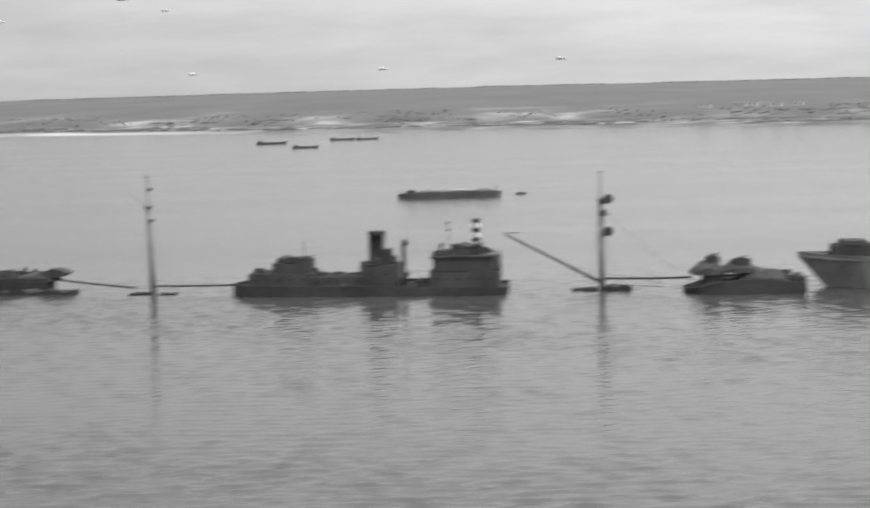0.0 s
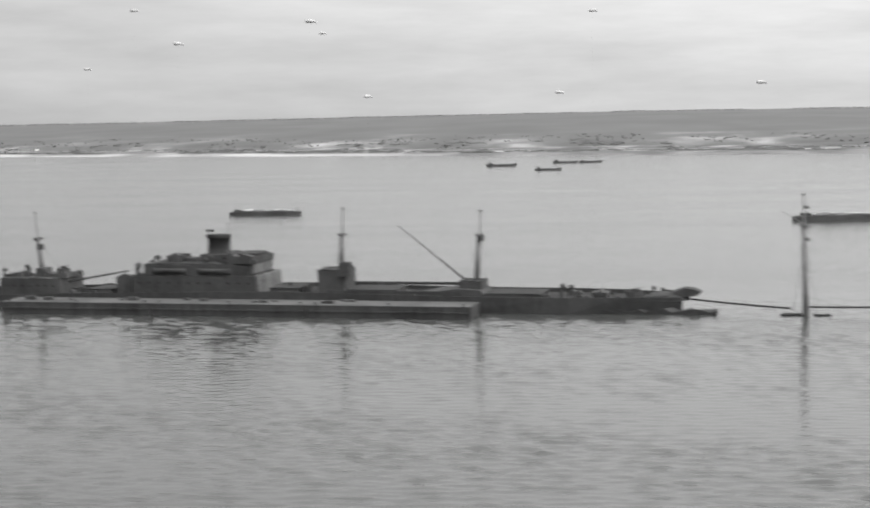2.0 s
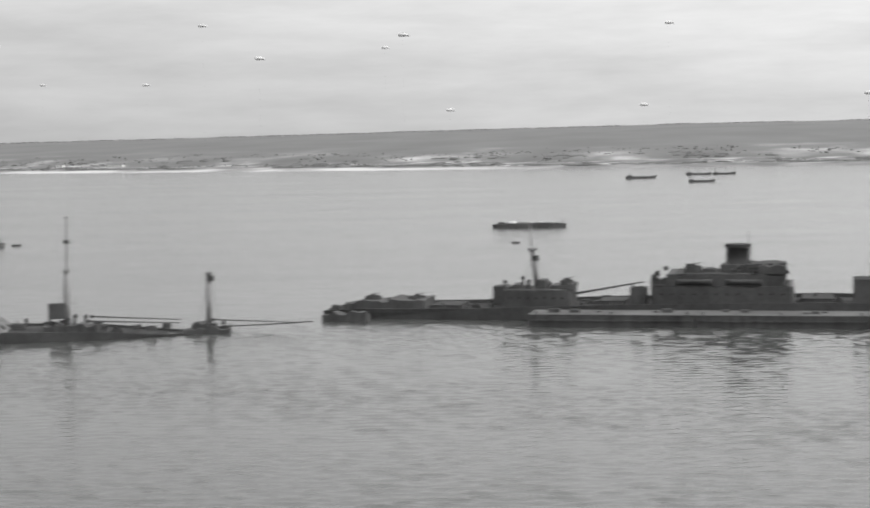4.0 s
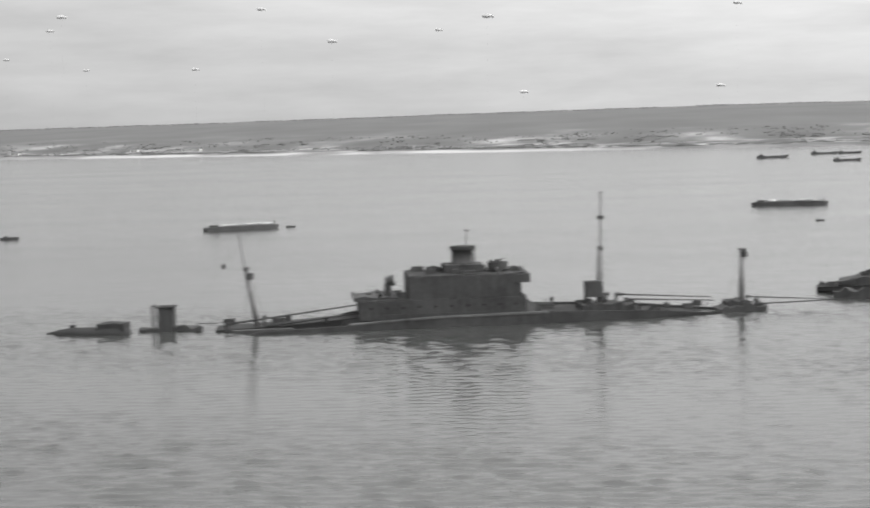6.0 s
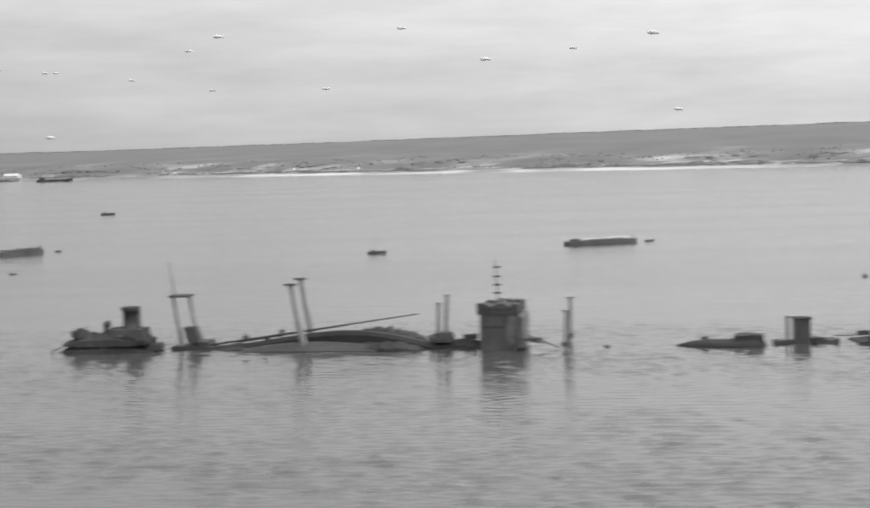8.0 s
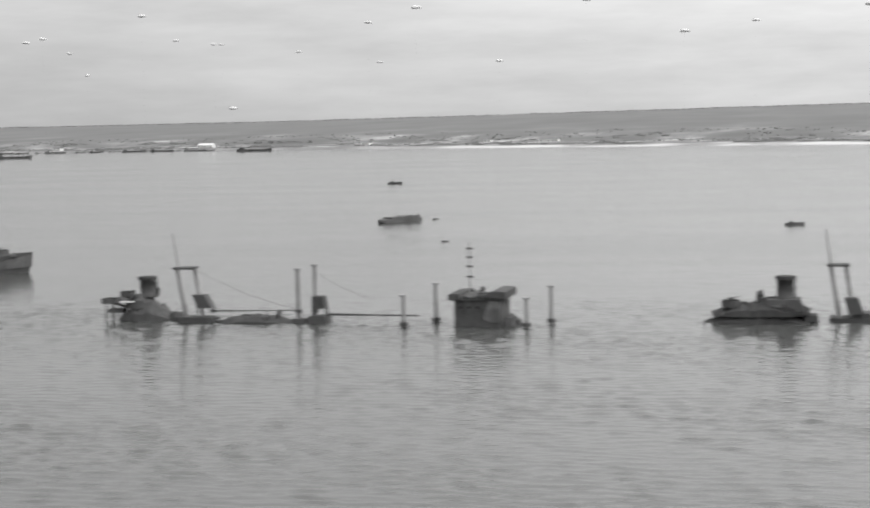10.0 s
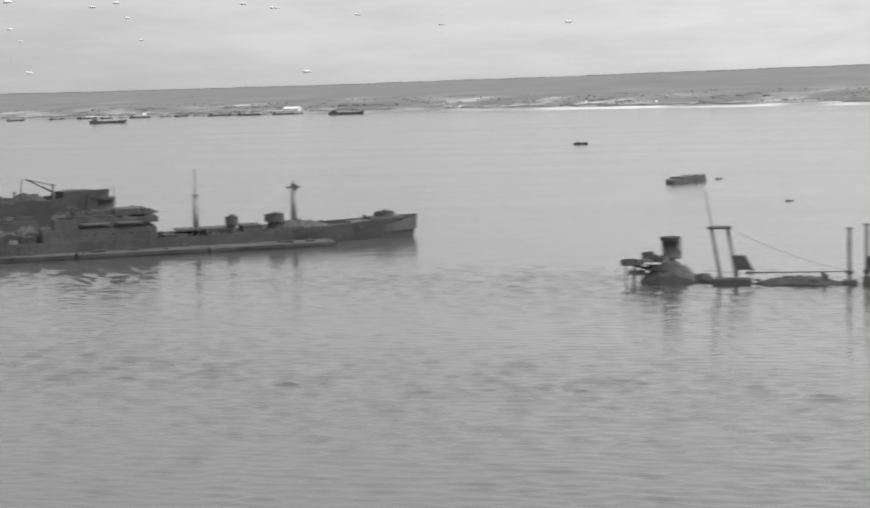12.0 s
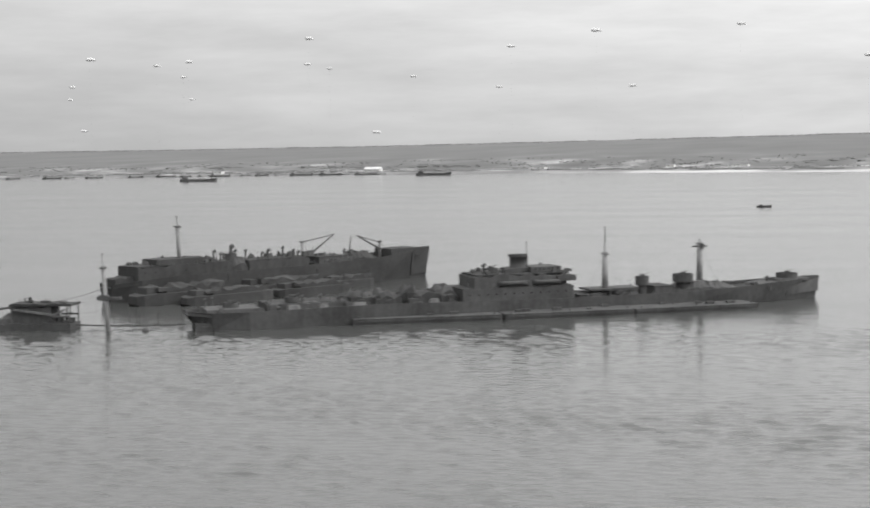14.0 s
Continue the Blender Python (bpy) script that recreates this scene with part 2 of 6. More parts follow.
def land_material():
    """Sand by the water, fading out eastwards, then low ground, fields and scrub on the slope, by height above the sea and patches of their own."""
    m = bpy.data.materials.new("shore_ground")
    m.use_nodes = True
    n, l = m.node_tree.nodes, m.node_tree.links
    p = n["Principled BSDF"]
    p.inputs["Roughness"].default_value = 0.95
    geo = n.new("ShaderNodeNewGeometry")
    xyz = n.new("ShaderNodeSeparateXYZ")
    l.new(geo.outputs["Position"], xyz.inputs[0])

    def noise_at(scale, detail, sx=1.0, sy=1.0, sz=1.0):
        mp = n.new("ShaderNodeMapping")
        mp.inputs["Scale"].default_value = (sx, sy, sz)
        t = n.new("ShaderNodeTexNoise")
        t.inputs["Scale"].default_value, t.inputs["Detail"].default_value = scale, detail
        l.new(geo.outputs["Position"], mp.inputs[0])
        l.new(mp.outputs[0], t.inputs["Vector"])
        return t.outputs[0]

    def ramp(src, *stops):
        r = n.new("ShaderNodeValToRGB")
        e = r.color_ramp.elements
        while len(e) < len(stops):
            e.new(0.5)
        for i, (pos, v) in enumerate(stops):
            e[i].position, e[i].color = pos, (v, v, v, 1)
        l.new(src, r.inputs[0])
        return r.outputs[0]

    def mix(fac, a, b):
        k = n.new("ShaderNodeMix")
        k.data_type = "RGBA"
        l.new(fac, k.inputs[0])
        l.new(a, k.inputs[6])
        l.new(b, k.inputs[7])
        return k.outputs[2]

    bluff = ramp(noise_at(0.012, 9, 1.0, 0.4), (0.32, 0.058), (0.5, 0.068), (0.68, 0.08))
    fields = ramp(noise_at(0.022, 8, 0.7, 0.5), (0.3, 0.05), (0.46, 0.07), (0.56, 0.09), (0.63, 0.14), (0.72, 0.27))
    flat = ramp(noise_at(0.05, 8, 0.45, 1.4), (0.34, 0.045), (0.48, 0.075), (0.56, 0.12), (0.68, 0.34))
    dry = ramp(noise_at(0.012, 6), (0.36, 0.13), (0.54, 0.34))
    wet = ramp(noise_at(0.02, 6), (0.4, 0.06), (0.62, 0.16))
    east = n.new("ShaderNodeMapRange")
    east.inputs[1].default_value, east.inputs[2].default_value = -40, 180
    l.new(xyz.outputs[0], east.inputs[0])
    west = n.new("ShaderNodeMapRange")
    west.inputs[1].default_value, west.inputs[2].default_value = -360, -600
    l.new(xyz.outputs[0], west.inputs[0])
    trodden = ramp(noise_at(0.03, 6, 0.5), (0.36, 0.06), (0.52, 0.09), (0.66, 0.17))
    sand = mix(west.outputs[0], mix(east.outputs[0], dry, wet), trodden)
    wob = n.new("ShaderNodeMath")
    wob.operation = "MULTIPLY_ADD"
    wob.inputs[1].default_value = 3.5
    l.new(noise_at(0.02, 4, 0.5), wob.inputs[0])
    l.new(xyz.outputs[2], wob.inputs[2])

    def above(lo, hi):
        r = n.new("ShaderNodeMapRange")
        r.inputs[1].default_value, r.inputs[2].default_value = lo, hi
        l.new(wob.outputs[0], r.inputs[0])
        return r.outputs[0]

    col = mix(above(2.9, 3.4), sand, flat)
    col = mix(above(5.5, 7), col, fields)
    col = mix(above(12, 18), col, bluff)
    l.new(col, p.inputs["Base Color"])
    return m


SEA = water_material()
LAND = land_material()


# ---------------------------------------------------------------- builders
PLAN = 0.74       # metres to one unit of the plan in which the shapes and places below are drawn


class Form:
    """Collects solid pieces of one part in a bmesh."""

    def __init__(self):
        self.bm = bmesh.new()

    def box(self, x0, x1, y0, y1, z0, z1, rake=0.0, taper=0.0):
        """A block; rake leans its top along x, taper narrows its top."""
        v = [self.bm.verts.new(c) for c in (
            (x0, y0, z0), (x1, y0, z0), (x1, y1, z0), (x0, y1, z0),
            (x0 + rake + taper, y0 + taper, z1), (x1 + rake - taper, y0 + taper, z1),
            (x1 + rake - taper, y1 - taper, z1), (x0 + rake + taper, y1 - taper, z1))]
        for f in ((3, 2, 1, 0), (4, 5, 6, 7), (0, 1, 5, 4), (1, 2, 6, 5), (2, 3, 7, 6), (3, 0, 4, 7)):
            self.bm.faces.new([v[i] for i in f])
        return self

    def ragged(self, x0, x1, y0, y1, z0, z1, jag=0.3, step=1.4, seed=1, rake=0.0):
        """A torn block: its top edge and sides are uneven along x."""
        rnd = random.Random(seed)
        n = max(2, int((x1 - x0) / step))
        rings = []
        for i in range(n + 1):
            x = x0 + (x1 - x0) * i / n
            a, b = rnd.uniform(-jag, jag * 0.6), rnd.uniform(-jag, jag * 0.6)
            d = rnd.uniform(-jag, jag) * 0.35
            rings.append([(x, y0 + d, z0), (x + rake, y0 + d * 0.5, z1 + a), (x + rake, y1, z1 + b), (x, y1, z0)])
        return self.loft(rings)

    def heap(self, x0, x1, y0, y1, z0, z1, seed=1, humps=1):
        """Torn, buckled plating: one crumpled sheet with sides, highest in the middle of each hump."""
        rnd = random.Random(seed)
        n, k = max(6, int((x1 - x0) / 0.9)), 5
        grid = []
        for i in range(n + 1):
            t = i / n
            top = max(0.12, abs(math.sin(math.pi * humps * min(0.97, max(0.03, t)))) ** 0.6)
            row = []
            for j in range(k + 1):
                u = j / k
                side = 0.55 if j in (0, k) else 1.0
                z = z0 + (z1 - z0) * top * side * rnd.uniform(0.72, 1.08)
                inset = 0.25 * (y1 - y0) * (1 - top) * (1 - 2 * u)
                row.append((x0 + (x1 - x0) * t + rnd.uniform(-0.3, 0.3), y0 + (y1 - y0) * u + inset + rnd.uniform(-0.15, 0.15), z))
            grid.append([(row[0][0], row[0][1] - 0.2, z0)] + row + [(row[-1][0], row[-1][1] + 0.2, z0)])
        return self.loft(grid)

    def tube(self, p, q, r0, r1=None, n=10):
        p, q = Vector(p), Vector(q)
        r1 = r0 if r1 is None else r1
        turn = (q - p).to_track_quat("Z", "Y").to_matrix()
        rings = []
        for c, r in ((p, r0), (q, r1)):
            rings.append([self.bm.verts.new(c + turn @ Vector((r * math.cos(2 * math.pi * i / n), r * math.sin(2 * math.pi * i / n), 0))) for i in range(n)])
        for i in range(n):
            j = (i + 1) % n
            self.bm.faces.new((rings[0][i], rings[0][j], rings[1][j], rings[1][i]))
        self.bm.faces.new(rings[0][::-1])
        self.bm.faces.new(rings[1])
        return self

    def prism(self, outline, y0, y1):
        """An outline of (x, z) drawn out across from y0 to y1."""
        a = [self.bm.verts.new((x, y0, z)) for x, z in outline]
        b = [self.bm.verts.new((x, y1, z)) for x, z in outline]
        k = len(outline)
        for i in range(k):
            j = (i + 1) % k
            self.bm.faces.new((a[i], a[j], b[j], b[i]))
        self.bm.faces.new(a[::-1])
        self.bm.faces.new(b)
        return self

    def loft(self, rings, caps=True):
        rows = [[self.bm.verts.new(c) for c in r] for r in rings]
        k = len(rows[0])
        for a, b in zip(rows, rows[1:]):
            for i in range(k):
                j = (i + 1) % k
                self.bm.faces.new((a[i], a[j], b[j], b[i]))
        if caps:
            self.bm.faces.new(rows[0][::-1])
            self.bm.faces.new(rows[-1])
        return self

    def ring(self, c, r, wall, z0, z1, n=16, sx=1.0):
        """A tub: an upright open cylinder with a wall thickness and a floor."""
        x, y = c
        prof = ((r, z0), (r, z1), (r - wall, z1), (r - wall, z0 + 0.15))
        rows = [[self.bm.verts.new((x + sx * rr * math.cos(2 * math.pi * i / n), y + rr * math.sin(2 * math.pi * i / n), z)) for rr, z in prof] for i in range(n)]
        for i in range(n):
            a, b = rows[i], rows[(i + 1) % n]
            for j in range(3):
                self.bm.faces.new((a[j], b[j], b[j + 1], a[j + 1]))
        self.bm.faces.new([rows[i][3] for i in range(n)])
        self.bm.faces.new([rows[i][0] for i in range(n)][::-1])
        return self


def part(name, form, material, parent=None, label=""):
    bm = form.bm
    bmesh.ops.recalc_face_normals(bm, faces=bm.faces)
    me = bpy.data.meshes.new(name)
    bm.to_mesh(me)
    bm.free()
    me.transform(Matrix.Scale(PLAN, 4))
    me.materials.append(material)
    ob = new(name, me)
    if parent is not None:
        ob.parent = parent
    if label:
        ob["label"] = label
    return ob


def thing(name, m, label, category, group=""):
    ob = new(name)
    ob.matrix_world = Matrix.Translation(m.translation * (PLAN - 1)) @ m
    ob.empty_display_size = 1
    return tagged(ob, label, category, group)


def smooth(ob):
    for p in ob.data.polygons:
        p.use_smooth = True
    return ob


def hull(parent, stations, keel=-3.0, material=None, bulwark=0.9):
    """Hull sides lofted through stations (x, half beam at the rail, half beam at the water, rail height, and how far the waterline is set along x), and the deck inside the bulwark."""
    sides, deck = [], []
    for x, hb, hw, z, *rake in stations:
        xw = x + (rake[0] if rake else 0)
        w = min(0.25, hb * 0.5)
        zb = z - bulwark
        sides.append([(xw, -hw, keel), (xw, -hw, 0), (x, -hb, z), (x, -hb + w, z), (x, -hb + w, zb - 0.1),
                      (x, hb - w, zb - 0.1), (x, hb - w, z), (x, hb, z), (xw, hw, 0), (xw, hw, keel)])
        deck.append([(x, -hb + w, zb - 0.08), (x, -hb + w, zb), (x, hb - w, zb), (x, hb - w, zb - 0.08)])
    h = part("hull", Form().loft(sides), material or HULL, parent)
    part("deck", Form().loft(deck), DECK, parent, "weathered plank deck")
    return h


def windows(parent, x0, x1, y, z, count, size=0.6, across=False):
    """A row of portholes let into a deckhouse face."""
    for i in range(count):
        u = x0 + (x1 - x0) * (i + 0.5) / count
        if across:
            part("porthole", Form().tube((y - 0.02, u, z), (y + 0.04, u, z), size / 2, n=10), GLASS, parent)
        else:
            part("porthole", Form().tube((u, y + 0.02, z), (u, y - 0.04, z), size / 2, n=10), GLASS, parent)


def house(parent, name, x0, x1, hb, z0, z1, rake=0.0, eave=0.08, ports=0, material=None, y=0.0, jag=0.22):
    """A battered deckhouse: uneven walls, the deck on top, stanchions left standing, and its portholes."""
    seed = int(x0 * 7 + z0 * 3)
    h = part(name, Form().ragged(x0, x1, y - hb, y + hb, z0, z1, jag, 1.3, seed, rake), material or HOUSE, parent)
    part("boat_deck", Form().box(x0 - eave + rake, x1 + eave + rake, y - hb * 0.94, y + hb * 0.94, z1 - 0.1, z1 + 0.06), DECK, h)
    rnd = random.Random(seed)
    for i in range(int((x1 - x0) / 2.6)):
        x = x0 + 0.6 + rnd.uniform(0, x1 - x0 - 1.2)
        part("stanchion", Form().tube((x, y - hb * 0.9, z1 - 0.1), (x + rnd.uniform(-0.25, 0.25), y - hb * 0.9, z1 + rnd.uniform(0.5, 1.1)), 0.07, n=5), STEEL, h)
    if ports:
        windows(h, x0 + 0.5, x1 - 0.5, y - hb, z0 + (z1 - z0) * 0.62, ports, 0.42)
    return h


def gear(parent, x0, x1, hb, z, count, seed, high=1.0):
    """Loose gear and torn fittings lying about a deck, each piece a part."""
    rnd = random.Random(seed)
    for i in range(count):
        x, y = rnd.uniform(x0, x1), rnd.uniform(-hb, hb)
        kind, h = rnd.random(), high * rnd.uniform(0.4, 1.3)
        if kind < 0.35:
            w = rnd.uniform(0.4, 1.3)
            part("locker", Form().box(x - w, x + w, y - 0.6, y + 0.6, z, z + h * 0.8, rnd.uniform(-0.3, 0.3), 0.12), HOUSE, parent)
        elif kind < 0.55:
            part("vent", Form().tube((x, y, z), (x + rnd.uniform(-0.2, 0.2), y, z + h * 1.3), 0.28, 0.24, 8).tube((x - 0.25, y, z + h * 1.25), (x + 0.45, y, z + h * 1.4), 0.3, 0.42, 8), HOUSE, parent)
        elif kind < 0.75:
            part("bent_stanchion", Form().tube((x, y, z), (x + rnd.uniform(-0.7, 0.7), y, z + h * 1.5), 0.1, 0.07, 6), STEEL, parent)
        elif kind < 0.9:
            w = rnd.uniform(0.6, 1.6)
            part("torn_plate", Form().prism([(x - w, z - 0.1), (x + w, z - 0.1), (x + w * 0.6, z + h * 0.7), (x - w * 0.2, z + h)], y - 0.15, y + 0.15), HULL, parent)
        else:
            part("rope_drum", Form().tube((x, y - 0.7, z + 0.45), (x, y + 0.7, z + 0.45), 0.5, n=10), STEEL, parent)


def funnel(parent, x, hl, hb, z0, z1, rake=0.3, y=0.0):
    rings = []
    for t in (0, 0.06, 0.1, 0.9, 0.9001, 1.0):
        z = z0 + (z1 - z0) * t
        k = 1.12 if t < 0.07 else (1.07 if t > 0.9 else 1.0)
        rings.append([(x + rake * t + k * hl * math.cos(a), y + k * hb * math.sin(a), z) for a in (2 * math.pi * i / 20 for i in range(20))])
    f = smooth(part("funnel", Form().loft(rings), HOUSE, parent, "oval steamship funnel with a dark cap"))
    part("cap", Form().ring((x + rake, y), hb * 1.16, 0.14, z1 - 0.5, z1 + 0.12, 20, hl / hb), DARK, f)
    part("steam_pipe", Form().tube((x + hl + 0.25, y, z0), (x + hl + 0.3 + rake, y, z1 + 0.2), 0.13), STEEL, f)
    return f


def gun_tub(parent, x, y, z0, z1, r, gun=True, pedestal=0.0):
    t = part("gun_tub", Form().ring((x, y), r, 0.14, z0, z1), HOUSE, parent, "round splinter-shielded gun tub")
    if pedestal:
        part("pedestal", Form().tube((x, y, z0 - pedestal), (x, y, z0), r * 0.55, r * 0.7), HOUSE, t)
    if gun:
        f = Form().tube((x, y, z0), (x, y, z1 + 0.35), 0.28, 0.2)
        f.box(x - 0.5, x + 0.5, y - 0.3, y + 0.3, z1 + 0.1, z1 + 0.5)
        f.tube((x + 0.3, y, z1 + 0.3), (x + 1.6, y, z1 + 0.75), 0.09, 0.06)
        part("gun", f, STEEL, t)
    return t


def mast(parent, x, z0, z1, z2, r=0.38, lean=0.0, y=0.0, tree=1.6, table=None):
    """A lower mast to z1 with crosstree, and a topmast to z2; lean in metres of the masthead along x."""
    k = lean / (z1 - z0)
    m = smooth(part("mast", Form().tube((x, y, z0), (x + lean, y, z1), r * 1.25, r, 12), MAST, parent, "tapered steel mast"))
    part("crosstree", Form().box(x + lean - 0.45, x + lean + 0.45, y - tree, y + tree, z1 - 0.35, z1 - 0.1).box(
        x + lean - tree * 0.55, x + lean + tree * 0.55, y - 0.25, y + 0.25, z1 - 0.15, z1 + 0.1), STEEL, m)
    if z2 > z1:
        part("topmast", Form().tube((x + lean, y, z1 - 1.5), (x + lean + k * (z2 - z1), y, z2), r * 0.42, r * 0.25, 8).box(
            x + lean + k * (z2 - z1) - 0.5, x + lean + k * (z2 - z1) + 0.5, y - 0.1, y + 0.1, z2 - 0.35, z2 - 0.2), MAST, m)
    if table:
        part("lookout", Form().ring((x + lean * (table - z0) / (z1 - z0) + 0.3, y), 0.75, 0.08, table, table + 1.1, 12), STEEL, m)
    for dy in (-1, 1):
        for dx in (-2.5, 2.5):
            part("shroud", Form().tube((x + dx, y + dy * 4.0, z0 + 0.2), (x + lean, y, z1 - 0.4), 0.02, n=4), ROPE, m)
    return m


def goalpost(parent, x0, x1, z0, z1, top, lean=0.0, y=0.0, r=0.42):
    """A pair of king posts joined at the top, with an optional topmast."""
    m = part("king_post", Form().tube((x0, y - 1.0, z0), (x0 + lean, y - 1.0, z1), r, r * 0.85, 12), MAST, parent, "leaning king post")
    part("king_post", Form().tube((x1, y + 1.0, z0), (x1 + lean, y + 1.0, z1 + 0.2), r, r * 0.85, 12), MAST, parent, "leaning king post")
    part("crossbeam", Form().box(x0 + lean - 0.7, x1 + lean + 0.7, y - 1.6, y + 1.6, z1 - 0.1, z1 + 0.3), STEEL, m)
    if top > z1:
        part("topmast", Form().tube((x0 + lean, y, z1), (x0 + lean + lean * (top - z1) / (z1 - z0), y, top), 0.2, 0.12, 8), MAST, m)
    return m


def boom(parent, p, q, r=0.22, coat=None):
    b = smooth(part("derrick_boom", Form().tube(p, q, r, r * 0.6, 8), coat or STEEL, parent, "cargo derrick boom"))
    part("heel_fitting", Form().tube((p[0], p[1] - 0.3, p[2]), (p[0], p[1] + 0.3, p[2]), 0.35, n=8), STEEL, b)
    return b


def cable(parent, p, q, sag=0.6, r=0.05, n=8):
    """A slack wire or rope, one tube through a sagging line."""
    p, q = Vector(p), Vector(q)
    pts = [p.lerp(q, i / n) - Vector((0, 0, sag * 4 * (i / n) * (1 - i / n))) for i in range(n + 1)]
    turn = (q - p).to_track_quat("Z", "Y").to_matrix()
    rings = [[c + turn @ Vector((r * math.cos(a), r * math.sin(a), 0)) for a in (2 * math.pi * k / 5 for k in range(5))] for c in pts]
    return part("cable", Form().loft(rings), ROPE, parent)


def raft(parent, x0, x1, z0, z1, y, lean=0.8):
    """A float stowed on a sloping skid."""
    b = part("life_float", Form().box(x0, x1, y - 1.2, y + 1.2, z0 + 0.5, z1, -lean, 0.15), HOUSE, parent, "life float on a sloping skid")
    for x in (x0 - 0.1, x1 - 0.15):
        for side in (y - 1.0, y + 0.8):
            part("skid_leg", Form().box(x, x + 0.25, side, side + 0.2, z0 - 0.6, z0 + 0.5), STEEL, b)
    return b


def cowl(parent, x, y, z0, z1, r=0.45):
    c = part("ventilator", Form().tube((x, y, z0), (x, y, z1 - r), r * 0.7, r * 0.7, 10).tube((x - r * 0.4, y, z1 - r * 0.8), (x + r * 1.2, y, z1 - r * 0.4), r * 0.8, r * 1.15, 10), HOUSE, parent)
    return c


def hatch(parent, x0, x1, hb, z, high=0.9):
    h = part("hatch_coaming", Form().box(x0, x1, -hb, hb, z, z + high), HOUSE, parent)
    part("hatch_cover", Form().box(x0 - 0.1, x1 + 0.1, -hb - 0.1, hb + 0.1, z + high, z + high + 0.15), CANVAS, h, "tarpaulin-covered hatch")
    return h


def winch(parent, x, y, z):
    f = Form().box(x - 0.8, x + 0.8, y - 0.6, y + 0.6, z, z + 0.35)
    f.tube((x, y - 1.0, z + 0.9), (x, y + 1.0, z + 0.9), 0.5, n=10)
    return part("winch", f, STEEL, parent)


def lifeboat(parent, x, y, z, long=7.0):
    rings = []
    for i in range(9):
        t = -1 + 2 * i / 8
        k = math.sqrt(max(0.02, 1 - abs(t) ** 2.6))
        rings.append([(x + t * long / 2, y + 1.05 * k * math.cos(a), z + 0.75 + (0.75 + 0.2 * t * t) * math.sin(a) * (1.0 if math.sin(a) < 0 else 0.35)) for a in (2 * math.pi * j / 10 for j in range(10))])
    b = smooth(part("lifeboat", Form().loft(rings), HOUSE, parent, "canvas-covered lifeboat under davits"))
    for dx in (-long * 0.3, long * 0.3):
        part("davit", Form().tube((x + dx, y + 1.3, z - 0.4), (x + dx, y + 1.3, z + 2.0), 0.1, n=6).tube((x + dx, y + 1.3, z + 2.0), (x + dx, y, z + 2.4), 0.09, n=6), STEEL, b)
    return b


# ---------------------------------------------------------------- sea and shore
WAVE_SLOPE, WAVE_LEE = 0.135, 0.95      # mean slope of the waves to windward, and their share among the ships


def spread(stops):
    """Lines of a grid: from each (place, step) to the next place in about equal steps."""
    out = []
    for (p, step), (q, _) in zip(stops, stops[1:]):
        out += list(np.linspace(p, q, max(1, int(round((q - p) / step))), endpoint=False))
    return np.array(out + [stops[-1][0]])


